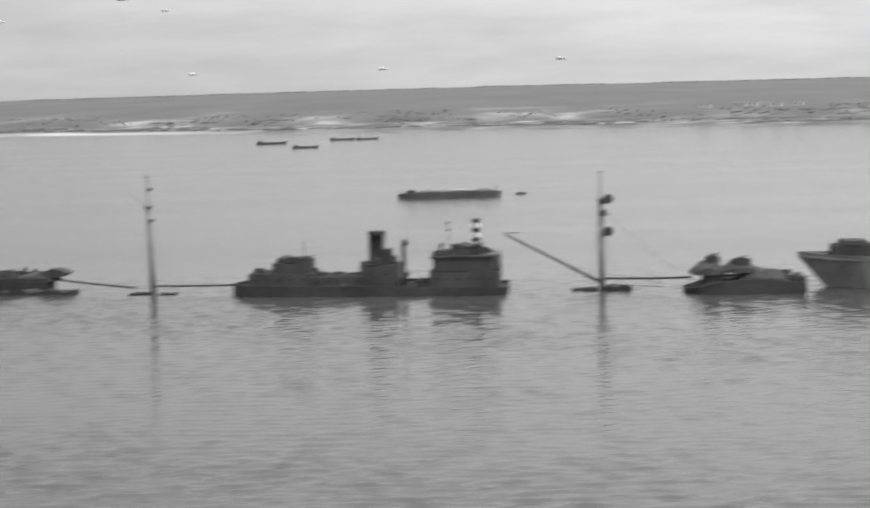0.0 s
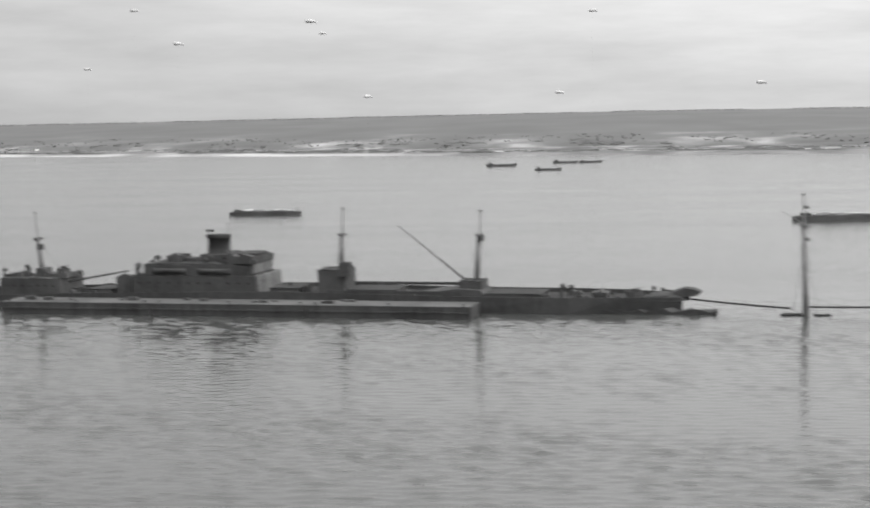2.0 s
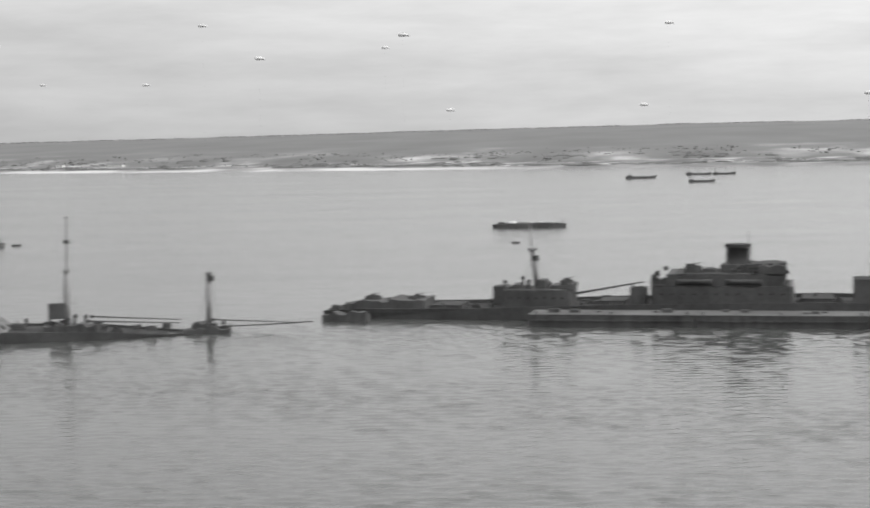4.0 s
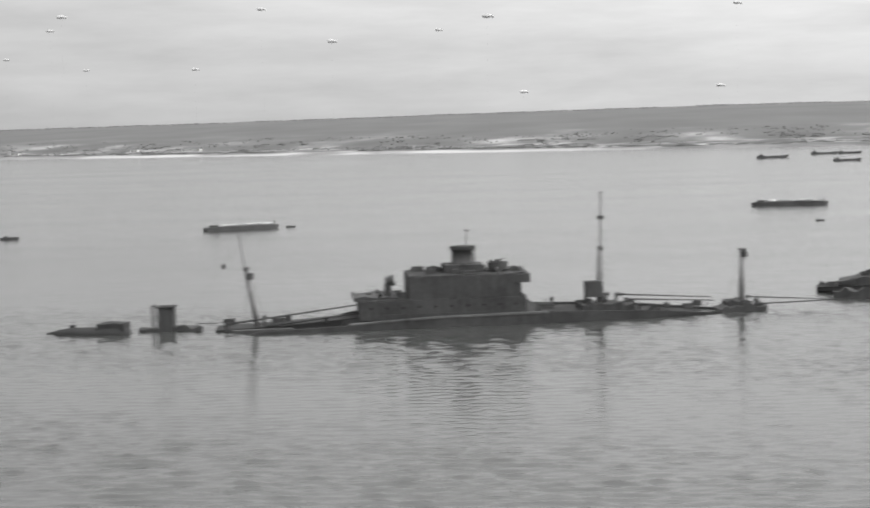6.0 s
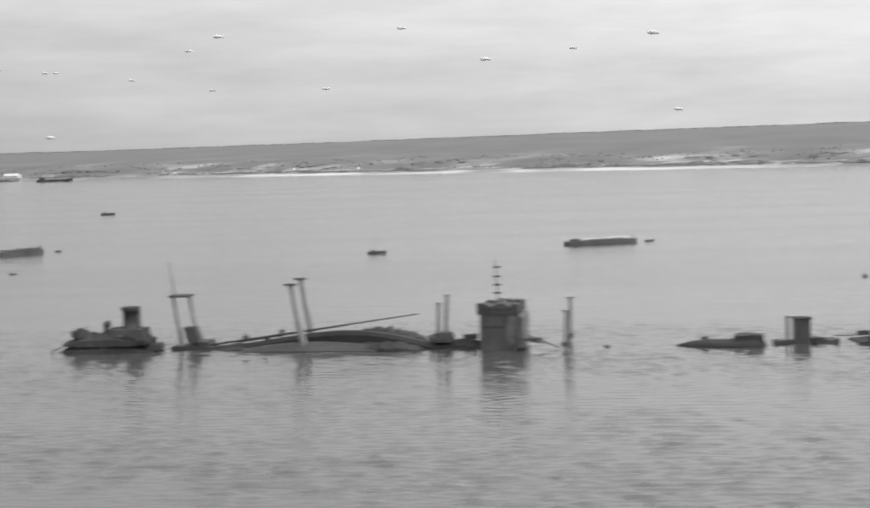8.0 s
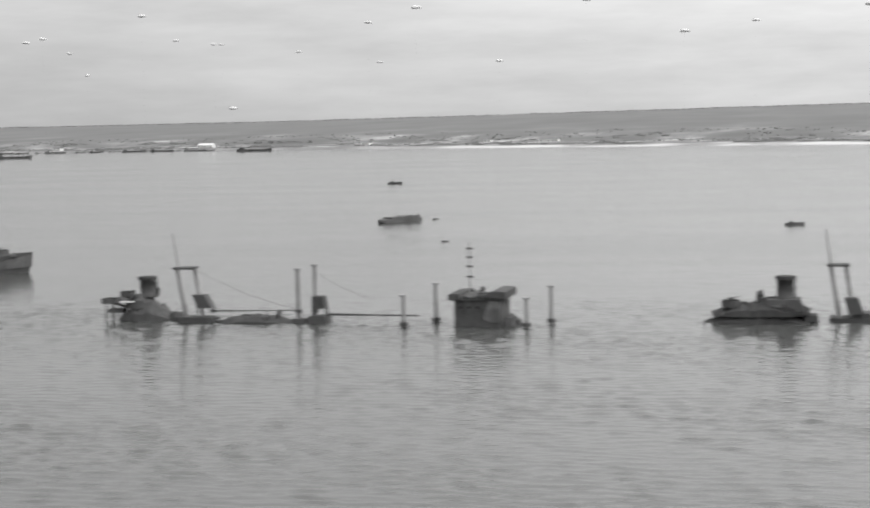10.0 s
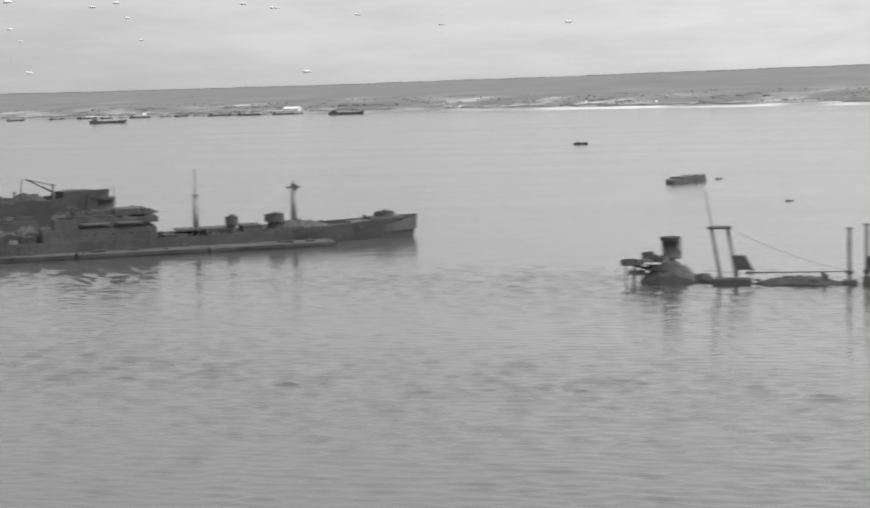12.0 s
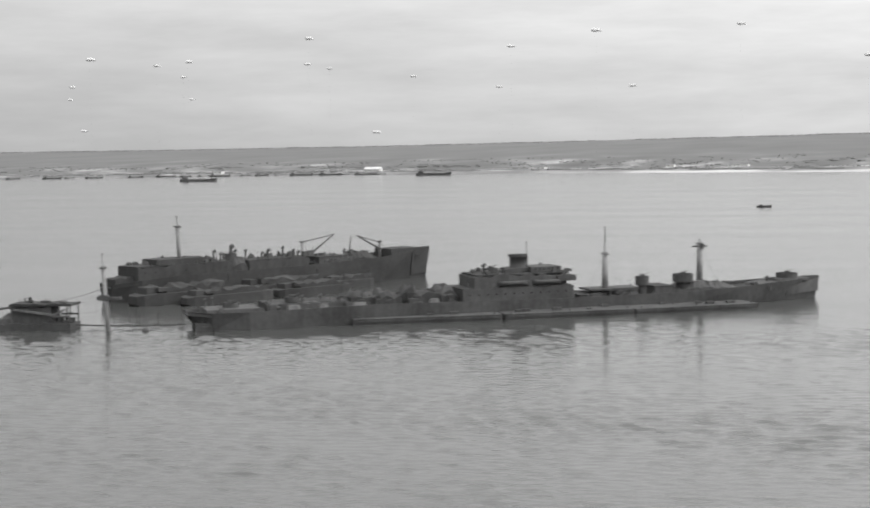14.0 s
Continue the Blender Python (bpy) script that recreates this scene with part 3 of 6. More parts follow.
def sea():
    """One sheet of water, in metres: wind waves as real relief off the line of ships, flattening in their lee."""
    xs = spread([(-8000, 3000), (-2000, 700), (-480, 0.6), (380, 600), (1600, 3000), (8000, 1)])
    ys = spread([(-4000, 1500), (0, 60), (80, 0.3), (262, 5), (285, 60), (600, 900), (7000, 1)])
    x, y = np.meshgrid(xs, ys, indexing="ij")
    rng = np.random.RandomState(4)
    z, drift = np.zeros_like(x), np.zeros_like(x)
    count = 80
    for i in range(count):
        long = 0.65 * (2.2 / 0.65) ** rng.rand()
        turn, phase = rng.normal(math.radians(3), math.radians(21)), rng.rand() * 7
        k = 2 * math.pi / long
        z += WAVE_SLOPE * math.sqrt(2 / count) / k * np.cos(k * (x * math.sin(turn) + y * math.cos(turn)) + phase)
    for i in range(8):                     # gusts: wide patches of rougher and smoother water
        long = rng.uniform(25, 90)
        turn, phase = rng.normal(0, 0.5), rng.rand() * 7
        drift += np.cos(2 * math.pi / long * (0.35 * x * math.sin(turn + 0.8) + y * math.cos(turn)) + phase)
    calm = np.interp(y, [80, 85, 112, 185, 230, 262], [0, 1.1, 1.1, WAVE_LEE, WAVE_LEE, 0]) * np.interp(x, [-480, -475, 375, 380], [0, 1, 1, 0])
    z += 4.0 * (z * z - (z * z).mean())       # crests sharper than troughs
    z *= calm * np.clip(1 + 0.14 * drift, 0.5, 1.6)
    me = bpy.data.meshes.new("water")
    n, k = x.shape
    at = (np.arange(n - 1)[:, None] * k + np.arange(k - 1)[None, :]).ravel()
    loops = np.stack([at, at + k, at + k + 1, at + 1], axis=1).astype(np.int32)
    me.vertices.add(n * k)
    me.vertices.foreach_set("co", np.stack([x, y, z], axis=2).astype(np.float32).ravel())
    me.loops.add(loops.size)
    me.loops.foreach_set("vertex_index", loops.ravel())
    me.polygons.add(len(loops))
    me.polygons.foreach_set("loop_start", np.arange(0, loops.size, 4, dtype=np.int32))
    me.polygons.foreach_set("use_smooth", np.ones(len(loops), dtype=bool))
    me.update(calc_edges=True)
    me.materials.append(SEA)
    tagged(new("water", me), "calm grey sea with small wind ripples", "water", kind="structure")


def shoreline(x):
    """How far out the beach lies, in y, along the coast."""
    k = min(0.6, max(-1.05, x * PLAN / 1000))
    y = (1286.2 - 455.6 * k + 147.9 * k * k + 242.9 * k ** 3) / PLAN
    return y + 10 * noise.noise((x * 0.006, 0, 3.1)) + 5 * noise.noise((x * 0.03, 0, 7.7))


CREST = 4600      # how far out the crest of the inland ridge lies, in y


def ground_height(x, d):
    """Height of the land d metres inland of the shoreline: beach, low ground, and one long slope up to the crest."""
    if d < 0:
        return -0.25 + d * 0.02
    if d < 60:
        return -0.25 + 2.6 * d / 60
    foot = 150 + 50 * noise.noise((x * 0.003, 0, 9.0))
    if d < foot:
        return 2.35 + 3.0 * (d - 60) / (foot - 60) + 0.8 * noise.noise((x * 0.02, d * 0.02, 2))
    k = min(1.2, max(-1.9, x * PLAN / 1000))
    top = (38.2 + 7.2 * k - 1.4 * k * k - 1.6 * k ** 3 + 0.15 * k ** 4) / PLAN
    top += 1.6 * noise.noise((x * 0.0021, 0, 1.3)) + 1.0 * noise.noise((x * 0.009, 0, 5.0))
    t = (d - foot) / (CREST - shoreline(x) - foot)
    if t > 1:
        return top - (t - 1) * 40
    return 5.35 + (top - 5.35) * t ** 0.5 + 1.6 * (1 - t) * noise.noise((x * 0.008, d * 0.008, 4))


def coast():
    xs = [-3700 + 22 * i for i in range(265)]
    near = [-60, -20, 0, 15, 30, 45, 60, 80, 100, 120, 140, 165, 190, 220, 250, 280, 310, 350, 390, 430, 470, 510, 560]
    inland = [0.03, 0.07, 0.12, 0.18, 0.25, 0.33, 0.42, 0.52, 0.62, 0.72, 0.82, 0.9, 0.96, 1.0, 1.03, 1.15]
    verts, faces = [], []
    for x in xs:
        y0 = shoreline(x)
        for d in near + [560 + (CREST - y0 - 560) * u for u in inland]:
            verts.append((x, y0 + d, ground_height(x, d)))
    k = len(near) + len(inland)
    for i in range(len(xs) - 1):
        for j in range(k - 1):
            a = i * k + j
            faces.append((a, a + k, a + k + 1, a + 1))
    me = bpy.data.meshes.new("ground")
    me.from_pydata(verts, [], faces)
    me.transform(Matrix.Scale(PLAN, 4))
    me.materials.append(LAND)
    for p in me.polygons:
        p.use_smooth = True
    tagged(new("ground", me), "sandy beach below a long scrub-covered slope", "shore", kind="structure")


def clumps(name, label, spots, low, high, spread=1.5):
    """Uneven crowns of bushes and hedgerow trees, seen from far off."""
    verts, faces = [], []
    rnd = random.Random(5)
    for x, d in spots:
        y = shoreline(x) + d
        z = ground_height(x, d)
        h = rnd.uniform(low, high)
        w = h * rnd.uniform(0.7, 1.6)
        base = len(verts)
        for ring, (zz, rr) in enumerate(((0.0, 0.55), (0.35, 1.0), (0.7, 0.8), (0.95, 0.35))):
            for i in range(7):
                a = 2 * math.pi * i / 7 + ring * 0.4
                r = w * rr * rnd.uniform(0.7, 1.2) * 0.6
                verts.append((x + spread * r * math.cos(a), y + r * math.sin(a), z - 0.4 + h * zz * rnd.uniform(0.85, 1.1)))
        for ring in range(3):
            for i in range(7):
                j = (i + 1) % 7
                a = base + ring * 7
                faces.append((a + i, a + j, a + 7 + j, a + 7 + i))
        faces.append(tuple(base + 21 + i for i in range(7)))
    me = bpy.data.meshes.new(name)
    me.from_pydata(verts, [], faces)
    me.transform(Matrix.Scale(PLAN, 4))
    me.materials.append(LEAF)
    tagged(new(name, me), label, "trees", kind="stuff")


sea()
coast()
rnd = random.Random(11)
clumps("woods", "low woods along the crest of the ridge", [(x, CREST - shoreline(x) + rnd.uniform(-120, 30)) for x in (rnd.uniform(-3500, 1900) for _ in range(2600)) if noise.noise((x * 0.004, 2, 5)) > -0.35], 0.9, 2.3, 4.0)
clumps("scrub", "dark bushes on the low ground behind the beach", [(x, 75 + 45 * noise.noise((x * 0.004, 1, 1)) + rnd.uniform(-14, 14)) for x in (rnd.uniform(-2600, 1400) for _ in range(1500)) if noise.noise((x * 0.006, 4, 2)) > -0.2], 0.6, 1.7, 7.0)
clumps("thicket", "dark patches of scrub at the foot of the bluff", [(x, 130 + 70 * noise.noise((x * 0.009, 1, 6)) + rnd.uniform(-30, 60)) for x in (rnd.uniform(-2600, 1400) for _ in range(2600)) if noise.noise((x * 0.011, 4, 8)) > 0.0], 0.5, 1.4, 8.0)
clumps("copses", "scattered copses and hedges at the foot of the rise", [(x, d) for x, d in ((rnd.uniform(-2600, 1400), 115 + 210 * rnd.random() ** 1.3) for _ in range(4600))
                                                                         if noise.noise((x * 0.017, d * 0.012, 3)) > 0.0], 0.5, 1.5, 2.6)


# ---------------------------------------------------------------- the wrecks
def wreck_awash():
    """Steamer sunk to her decks, with two tall masts standing at her ends."""
    w = thing("sunken_steamer", pose(294, 304, 0, 0, 0, -5.4), "sunken dark steamer awash amidships between two tall masts", "shipwreck", "blockships")
    hull(w, [(15.5, 1.2, 0.8, 2.0), (18, 5.0, 4.4, 2.1), (24, 6.3, 6.0, 2.1), (44, 6.6, 6.4, 1.9), (60, 6.6, 6.4, 1.6), (67.5, 5.5, 5.2, 1.4)], bulwark=0.5)
    house(w, "poop_house", 19.2, 31, 4.6, 1.3, 4.0, ports=5)
    part("winch_house", Form().ragged(23.6, 30.6, -3, 3, 3.9, 6.2, 0.5, 1.1, 47).ragged(24.4, 29, -2.4, 2.4, 6.0, 7.0, 0.4, 1.0, 48), HOUSE, w)
    gun_tub(w, 30.0, -1.5, 5.4, 6.7, 1.4)
    part("signal_pole", Form().tube((29.1, 0, 4), (29.1, 0, 9.8), 0.12, n=8), MAST, w)
    house(w, "midship_house", 31, 41, 4.2, 1.3, 3.3, ports=5)
    house(w, "boiler_casing", 40.2, 47, 3.6, 1.3, 5.4, ports=2)
    funnel(w, 42.7, 1.35, 1.3, 5.4, 11.4, 0.2)
    part("uptake", Form().box(44.1, 45.9, -1.4, 1.4, 5.4, 8.2, 0, 0.15), HOUSE, w)
    cowl(w, 48.0, 0, 1.2, 9.7, 0.6)
    cowl(w, 46.4, -1.6, 5.2, 7.0)
    br = house(w, "bridge_house", 53.4, 66, 5.6, 0.9, 4.4, ports=6)
    part("bridge_deck", Form().ragged(54.0, 64.5, -5.0, 5.0, 4.4, 6.9, 0.3, 1.2, 45), HOUSE, br)
    part("bridge_wing", Form().ragged(53.6, 65.2, -5.3, 5.3, 6.7, 7.2, 0.2, 1.1, 44), DECK, br)
    part("wheelhouse", Form().ragged(57.2, 62.8, -2.6, 2.6, 7.1, 9.0, 0.4, 1.1, 46), HOUSE, br)
    part("chart_room", Form().box(55.3, 57.6, -2.2, 2.2, 7.15, 7.9), HOUSE, br)
    # right end in the paler tone, sunlight put into the colour
    part("shelter", Form().box(63.8, 66.2, -3.0, 3.0, 4.6, 7.2), FACE, br)
    windows(br, 58.0, 62.5, -2.6, 8.4, 5, 0.5)
    post = part("chequered_post", Form().tube((61.7, 0, 9.0), (61.7, 0, 13.6), 0.18, n=8), MAST, w, "tall post with black and white bands")
    for i, z in enumerate((9.4, 10.3, 11.2, 12.1, 13.0)):
        part("band", Form().tube((61.7, 0, z), (61.7, 0, z + 0.62), 0.75, n=12), DARK if i % 2 == 0 else WHITE, post)
    part("second_post", Form().tube((56.4, 1.5, 7.5), (56.4, 1.5, 13.0), 0.1, n=6).tube((56.4, 1.5, 11.3), (56.4, 1.5, 11.7), 0.4, n=8).tube((56.4, 1.5, 12.7), (56.4, 1.5, 13.1), 0.4, n=8), MAST, w)
    mast(w, -0.2, -2, 16.8, 22.7, 0.5, -0.4, tree=1.2)
    part("float_stage", Form().ragged(-4.8, -1.0, -1.0, 1.0, -0.4, 0.4, 0.2, 0.8, 141), BLACK_PLATE, w)
    part("float_stage", Form().ragged(1.2, 4.2, -1.0, 1.0, -0.4, 0.3, 0.2, 0.8, 142), BLACK_PLATE, w)
    part("gaff", Form().tube((-0.6, 0, 16.9), (-4.6, 0, 19.4), 0.09, 0.06, 6), MAST, w)
    for z, k in ((19.8, 0.4), (13.9, 0.6)):
        part("mast_band", Form().tube((-0.2, 0, z), (-0.2, 0, z + 0.55), k, n=8), STEEL, w)
    m = mast(w, 85.0, -2, 17.0, 22.2, 0.5, -0.2, tree=1.2, table=13.8)
    for z in (10.2, 16.2):
        part("cargo_block", Form().tube((86.2, -0.7, z + 0.8), (86.2, 0.7, z + 0.8), 0.95, 0.75, 9).box(85.2, 86.2, -0.5, 0.5, z - 0.1, z + 0.6), STEEL, m)
    part("float_stage", Form().ragged(79.4, 84.2, -1.1, 1.1, -0.4, 0.45, 0.2, 0.8, 143).ragged(85.4, 90.4, -1.3, 1.3, -0.4, 0.85, 0.35, 0.8, 144), BLACK_PLATE, w)
    boom(w, (84.2, -0.6, 1.8), (67.2, -1.5, 10.8), 0.3)
    part("boom_head", Form().box(66.9, 69.8, -1.6, -1.4, 10.95, 11.1), STEEL, w)
    cable(w, (84.9, 0, 15.5), (99, -2, 3.6), 0.8, 0.03)
    cable(w, (0.4, 0, 1.6), (17, 0, 1.7), 0.08, 0.2)
    cable(w, (85.4, 0, 2.2), (101, -4, 2.7), 0.1, 0.22)
    cable(w, (86.4, 0, 1.2), (96, -3, 0.9), 0.1, 0.07)
    winch(w, 51, -2, 1.2)
    gear(w, 17, 66, 5.2, 1.3, 30, 91, 1.2)
    gear(w, 20, 31, 3.5, 4.0, 8, 92, 0.9)
    gear(w, 53.5, 66, 5.2, 7.1, 14, 93, 1.0)
    gear(w, 40.5, 47, 3.0, 5.4, 8, 95, 0.9)
    gear(w, 32, 41, 3.5, 3.3, 6, 94, 0.7)


def stern_wreck():
    w = thing("wrecked_stern", pose(394, 291.3, 0, 0, 0, -2.9), "dark sunken stern with a raised gun platform", "shipwreck", "blockships")
    hull(w, [(-1.0, 2.2, 1.2, 0.9), (1.5, 4.4, 4.0, 1.3), (6, 5.2, 5.0, 2.4), (11, 5.4, 5.2, 2.7), (15, 5.4, 5.2, 2.4), (20.4, 5.0, 4.8, 1.9)], bulwark=0.5)
    part("pedestal_house", Form().box(2.4, 5.6, -2.4, 2.4, 1.2, 3.6), HOUSE, w)
    part("gun_platform", Form().heap(0.2, 6.4, -3.2, 3.2, 3.3, 5.6, 131).heap(5.6, 12.4, -3.2, 3.2, 3.6, 5.5, 132), HOUSE, w)
    for x, y in ((9.0, -2.4), (11.0, 2.4)):
        part("platform_leg", Form().tube((x, y, 2.0), (x - 0.5, y, 4.2), 0.2, n=6), STEEL, w)
    gun_tub(w, 4.2, 0, 4.9, 6.4, 1.4)
    gun_tub(w, 9.2, -0.8, 4.8, 5.9, 1.9)
    part("torn_deck", Form().heap(0.8, 9.0, -3.4, 3.4, 0.8, 2.6, 133).heap(8.0, 18.5, -4.4, 4.2, 1.6, 4.3, 134), HOUSE, w)
    gear(w, 9, 19.5, 3.6, 2.5, 10, 135, 1.1)
    winch(w, 15.5, -1, 2.4)
    part("stern_frame", Form().box(19.4, 20.5, -4.0, 4.0, 1.3, 2.9, 0, 0.15), HULL, w)
    part("bollard", Form().tube((18.8, -3.6, 2.3), (18.8, -3.6, 3.3), 0.3, n=8), STEEL, w)


def grey_bow():
    """The raked bow of the next ship in the line."""
    w = thing("blockship_bow", pose(394, 296, 0, 0, 0, -2.9), "pale grey raked ship bow with dark superstructure behind", "shipwreck", "blockships")
    hull(w, [(20.6, 0.3, 0.1, 6.6, 5.0), (22, 1.6, 0.4, 6.4, 4.6), (25.5, 3.6, 1.6, 6.2, 3.6), (31, 5.6, 4.2, 6.0, 1.5), (42, 7.2, 6.8, 5.4), (80, 7.4, 7.0, 4.6), (88, 5.5, 4.5, 4.8)], material=PALE_BOW, bulwark=0.9)
    house(w, "forecastle_house", 27.0, 40, 3.6, 5.1, 7.6)
    part("gun_shield", Form().box(28.2, 33, -2.6, 2.6, 7.8, 8.6, 0, 0.2), HOUSE, w)
    gun_tub(w, 37, 0, 7.8, 9.0, 1.8)
    house(w, "bridge_house", 50, 66, 5.8, 4.2, 9.5, ports=7)


def long_ship():
    """The long steamer moored upright, decks clear of the water."""
    w = thing("long_steamer", pose(97.6, 342.2, 0, 0, 0, -9.13), "long dark cargo steamer settled upright with decks clear", "shipwreck", "blockships")
    hull(w, [(-3, 2.0, 1.0, 1.0), (2, 6.0, 4.5, 1.6), (8, 8.0, 7.2, 2.1), (30, 9.0, 8.8, 2.3), (60, 9.2, 9.0, 3.2), (100, 9.2, 9.0, 3.8), (130, 9.2, 9.0, 3.2),
             (156, 9.0, 8.6, 3.1), (166, 7.6, 6.6, 3.1), (172, 5.4, 4.2, 3.0), (176.5, 2.4, 1.6, 2.6)], bulwark=0.8)
    # stern
    part("stern_house", Form().ragged(5, 12.0, -5, 5, 1.0, 3.3, 0.4, 1.1, 9).ragged(12.0, 19.5, -5, 5, 1.0, 3.7, 0.4, 1.1, 19), HOUSE, w)
    gear(w, 6, 19, 4, 2.8, 7, 42, 0.8)
    part("stern_platform", Form().prism([(1.5, 2.3), (2.5, 1.6), (9, 1.5), (9.6, 2.6), (8, 3.2), (5.5, 3.0)], -4, 4), HOUSE, w)
    gun_tub(w, 7.4, 0, 2.9, 3.9, 1.8)
    gun_tub(w, 17.2, -1.0, 2.7, 4.0, 1.9)
    part("loose_plating", Form().ragged(0.2, 9.6, -13.2, -10.4, -0.5, 1.8, 0.7, 1.1, 4), HULL, w)
    gear(w, -3.5, 5, 3.8, 1.0, 9, 41, 1.2)
    hatch(w, 21, 27, 4, 1.4)
    part("deck_locker", Form().ragged(32.2, 35.2, 4.0, 7.6, 1.4, 5.6, 0.2, 1.2, 3), HOUSE, w)
    # after house and mainmast
    house(w, "after_house", 36.2, 49.6, 5.6, 1.6, 5.6, ports=7)
    gear(w, 36, 50, 4.5, 5.6, 12, 31, 1.2)
    gear(w, 51, 66, 6.5, 2.4, 10, 32, 1.3)
    gear(w, 20, 33, 7, 1.4, 8, 33, 1.0)
    for x0, x1, y, z in ((37.4, 39, 2.5, 6.5), (42.4, 44.4, 2.0, 7.4), (45.4, 50.0, 3.0, 6.4)):
        part("winch_house", Form().box(x0, x1, -y, y, 5.5, z, 0, 0.1), HOUSE, w)
    gun_tub(w, 48.6, -1.5, 6.2, 7.4, 1.4)
    mast(w, 41.7, 5.4, 13.4, 19.0, 0.5, -0.8, y=2.8, tree=1.8, table=11.0)
    boom(w, (50.6, -3, 4.8), (64.2, -3.5, 7.2), 0.24)
    hatch(w, 55.5, 60.5, 4, 2.4)
    part("deck_box", Form().ragged(61.6, 64.8, -4, 0, 2.4, 6.2, 0.5, 1.0, 8), HOUSE, w)
    cowl(w, 66.1, -3.6, 2.8, 8.6, 0.55)
    cowl(w, 66.1, 3.6, 2.8, 8.6, 0.55)
    # midship house
    mid = house(w, "midship_house", 66.6, 93.0, 7.6, 2.8, 6.6, ports=12)
    part("boat_deck_house", Form().ragged(69.0, 91.5, -7.0, 7.0, 6.5, 8.9, 0.3, 1.4, 5), HOUSE, mid)
    # fronts facing right are coloured paler to look sunlit
    part("house_front", Form().box(93.0, 93.6, -7.2, 7.2, 3.0, 6.7, -0.3), FACE, mid, "bridge front toned paler as if sunlit")
    part("upper_front", Form().box(91.5, 92.0, -6.2, 6.2, 6.9, 8.8), FACE, mid)
    part("top_deck", Form().box(70.5, 92.0, -6.6, 6.6, 8.7, 9.02), DECK, mid)
    part("bridge", Form().box(84.4, 91.6, -4.2, 4.2, 9.05, 10.6), HOUSE, mid)
    part("bridge_wing", Form().ragged(86.8, 92.0, -7.0, 7.0, 9.0, 10.6, 0.5, 0.9, 58), HOUSE, mid)
    part("bridge_roof", Form().ragged(84.3, 92.0, -4.2, 4.2, 10.5, 10.8, 0.2, 1.0, 59), DECK, mid)
    windows(mid, 84.8, 91.2, -4.2, 9.9, 7, 0.5)
    gun_tub(w, 74.0, -2.5, 9.0, 10.3, 1.7)
    part("skylight", Form().prism([(75.6, 9.0), (78.4, 9.0), (78.0, 9.7), (76.0, 9.7)], -2, 2), HOUSE, w)
    funnel(w, 82.4, 2.2, 1.9, 9.0, 14.3, 0.2)
    part("funnel_base", Form().box(79.4, 85.6, -2.6, 2.6, 9.05, 10.5), HOUSE, w)
    lifeboat(w, 74.5, -7.0, 7.0)
    lifeboat(w, 84.0, -7.0, 7.0)
    part("aerial_pole", Form().tube((84.6, 0, 10.6), (84.7, 0, 17.0), 0.1, n=6), MAST, w)
    # foremast and its house
    hatch(w, 95, 101, 4.5, 3.0)
    house(w, "mast_house", 104.8, 110.4, 4.0, 2.8, 7.6)
    mast(w, 108.6, 7.7, 14.6, 20.0, 0.5, 0.3, tree=1.4)
    part("cargo_float", Form().box(109.2, 111.6, -4.8, -2.2, 6.4, 9.2, 0.1, 0.12), HOUSE, w)
    for y in (-8.9, 8.9):
        part("bulwark_rail", Form().box(108, 134, y - 0.12, y + 0.12, 3.5, 4.1), HULL, w)
    hatch(w, 111, 121, 4.5, 2.7, 1.0)
    # third mast
    part("winch_platform", Form().prism([(123, 2.5), (139, 2.5), (138, 3.9), (133, 4.1), (128.2, 3.5)], -4.6, 4.6), HOUSE, w)
    house(w, "fore_mast_house", 133.4, 138.0, 3.0, 3.4, 5.5)
    mast(w, 136.4, 5.5, 14.5, 19.4, 0.5, 0.6, tree=1.5, table=13.2)
    boom(w, (134.0, 0.4, 5.5), (120.5, 0.4, 16.2), 0.26, MAST)
    hatch(w, 139, 150, 4.5, 2.3, 0.9)
    cowl(w, 153.6, -2.5, 2.4, 4.9, 0.6)
    cowl(w, 154.6, 2.0, 2.4, 4.3, 0.5)
    winch(w, 157, -2, 2.4)
    part("windlass", Form().box(159.5, 162.5, -2.2, 2.2, 2.4, 3.4).tube((161, -2.8, 3.3), (161, 2.8, 3.3), 0.55, n=10), STEEL, w)
    gun_tub(w, 167.5, 0, 2.6, 3.6, 1.8)
    part("bow_platform", Form().heap(169, 178, -2.4, 2.4, 2.0, 3.7, 81, 1).prism([(175.5, 2.4), (179.4, 2.9), (180.4, 3.6), (179, 4.2), (177.2, 4.4), (175, 3.7)], -1.8, 1.8), HOUSE, w)
    # low black slab at the waterline, below and past the bow
    part("wreckage", Form().ragged(157, 183.5, -7.6, -3.2, -0.6, 0.75, 0.5, 1.2, 79), BLACK_PLATE, w)
    gear(w, 108, 126, 7.5, 2.5, 12, 34, 1.0)
    gear(w, 137, 170, 6.5, 2.3, 18, 35, 0.8)
    gear(w, 94, 102, 6, 2.9, 6, 36, 1.2)
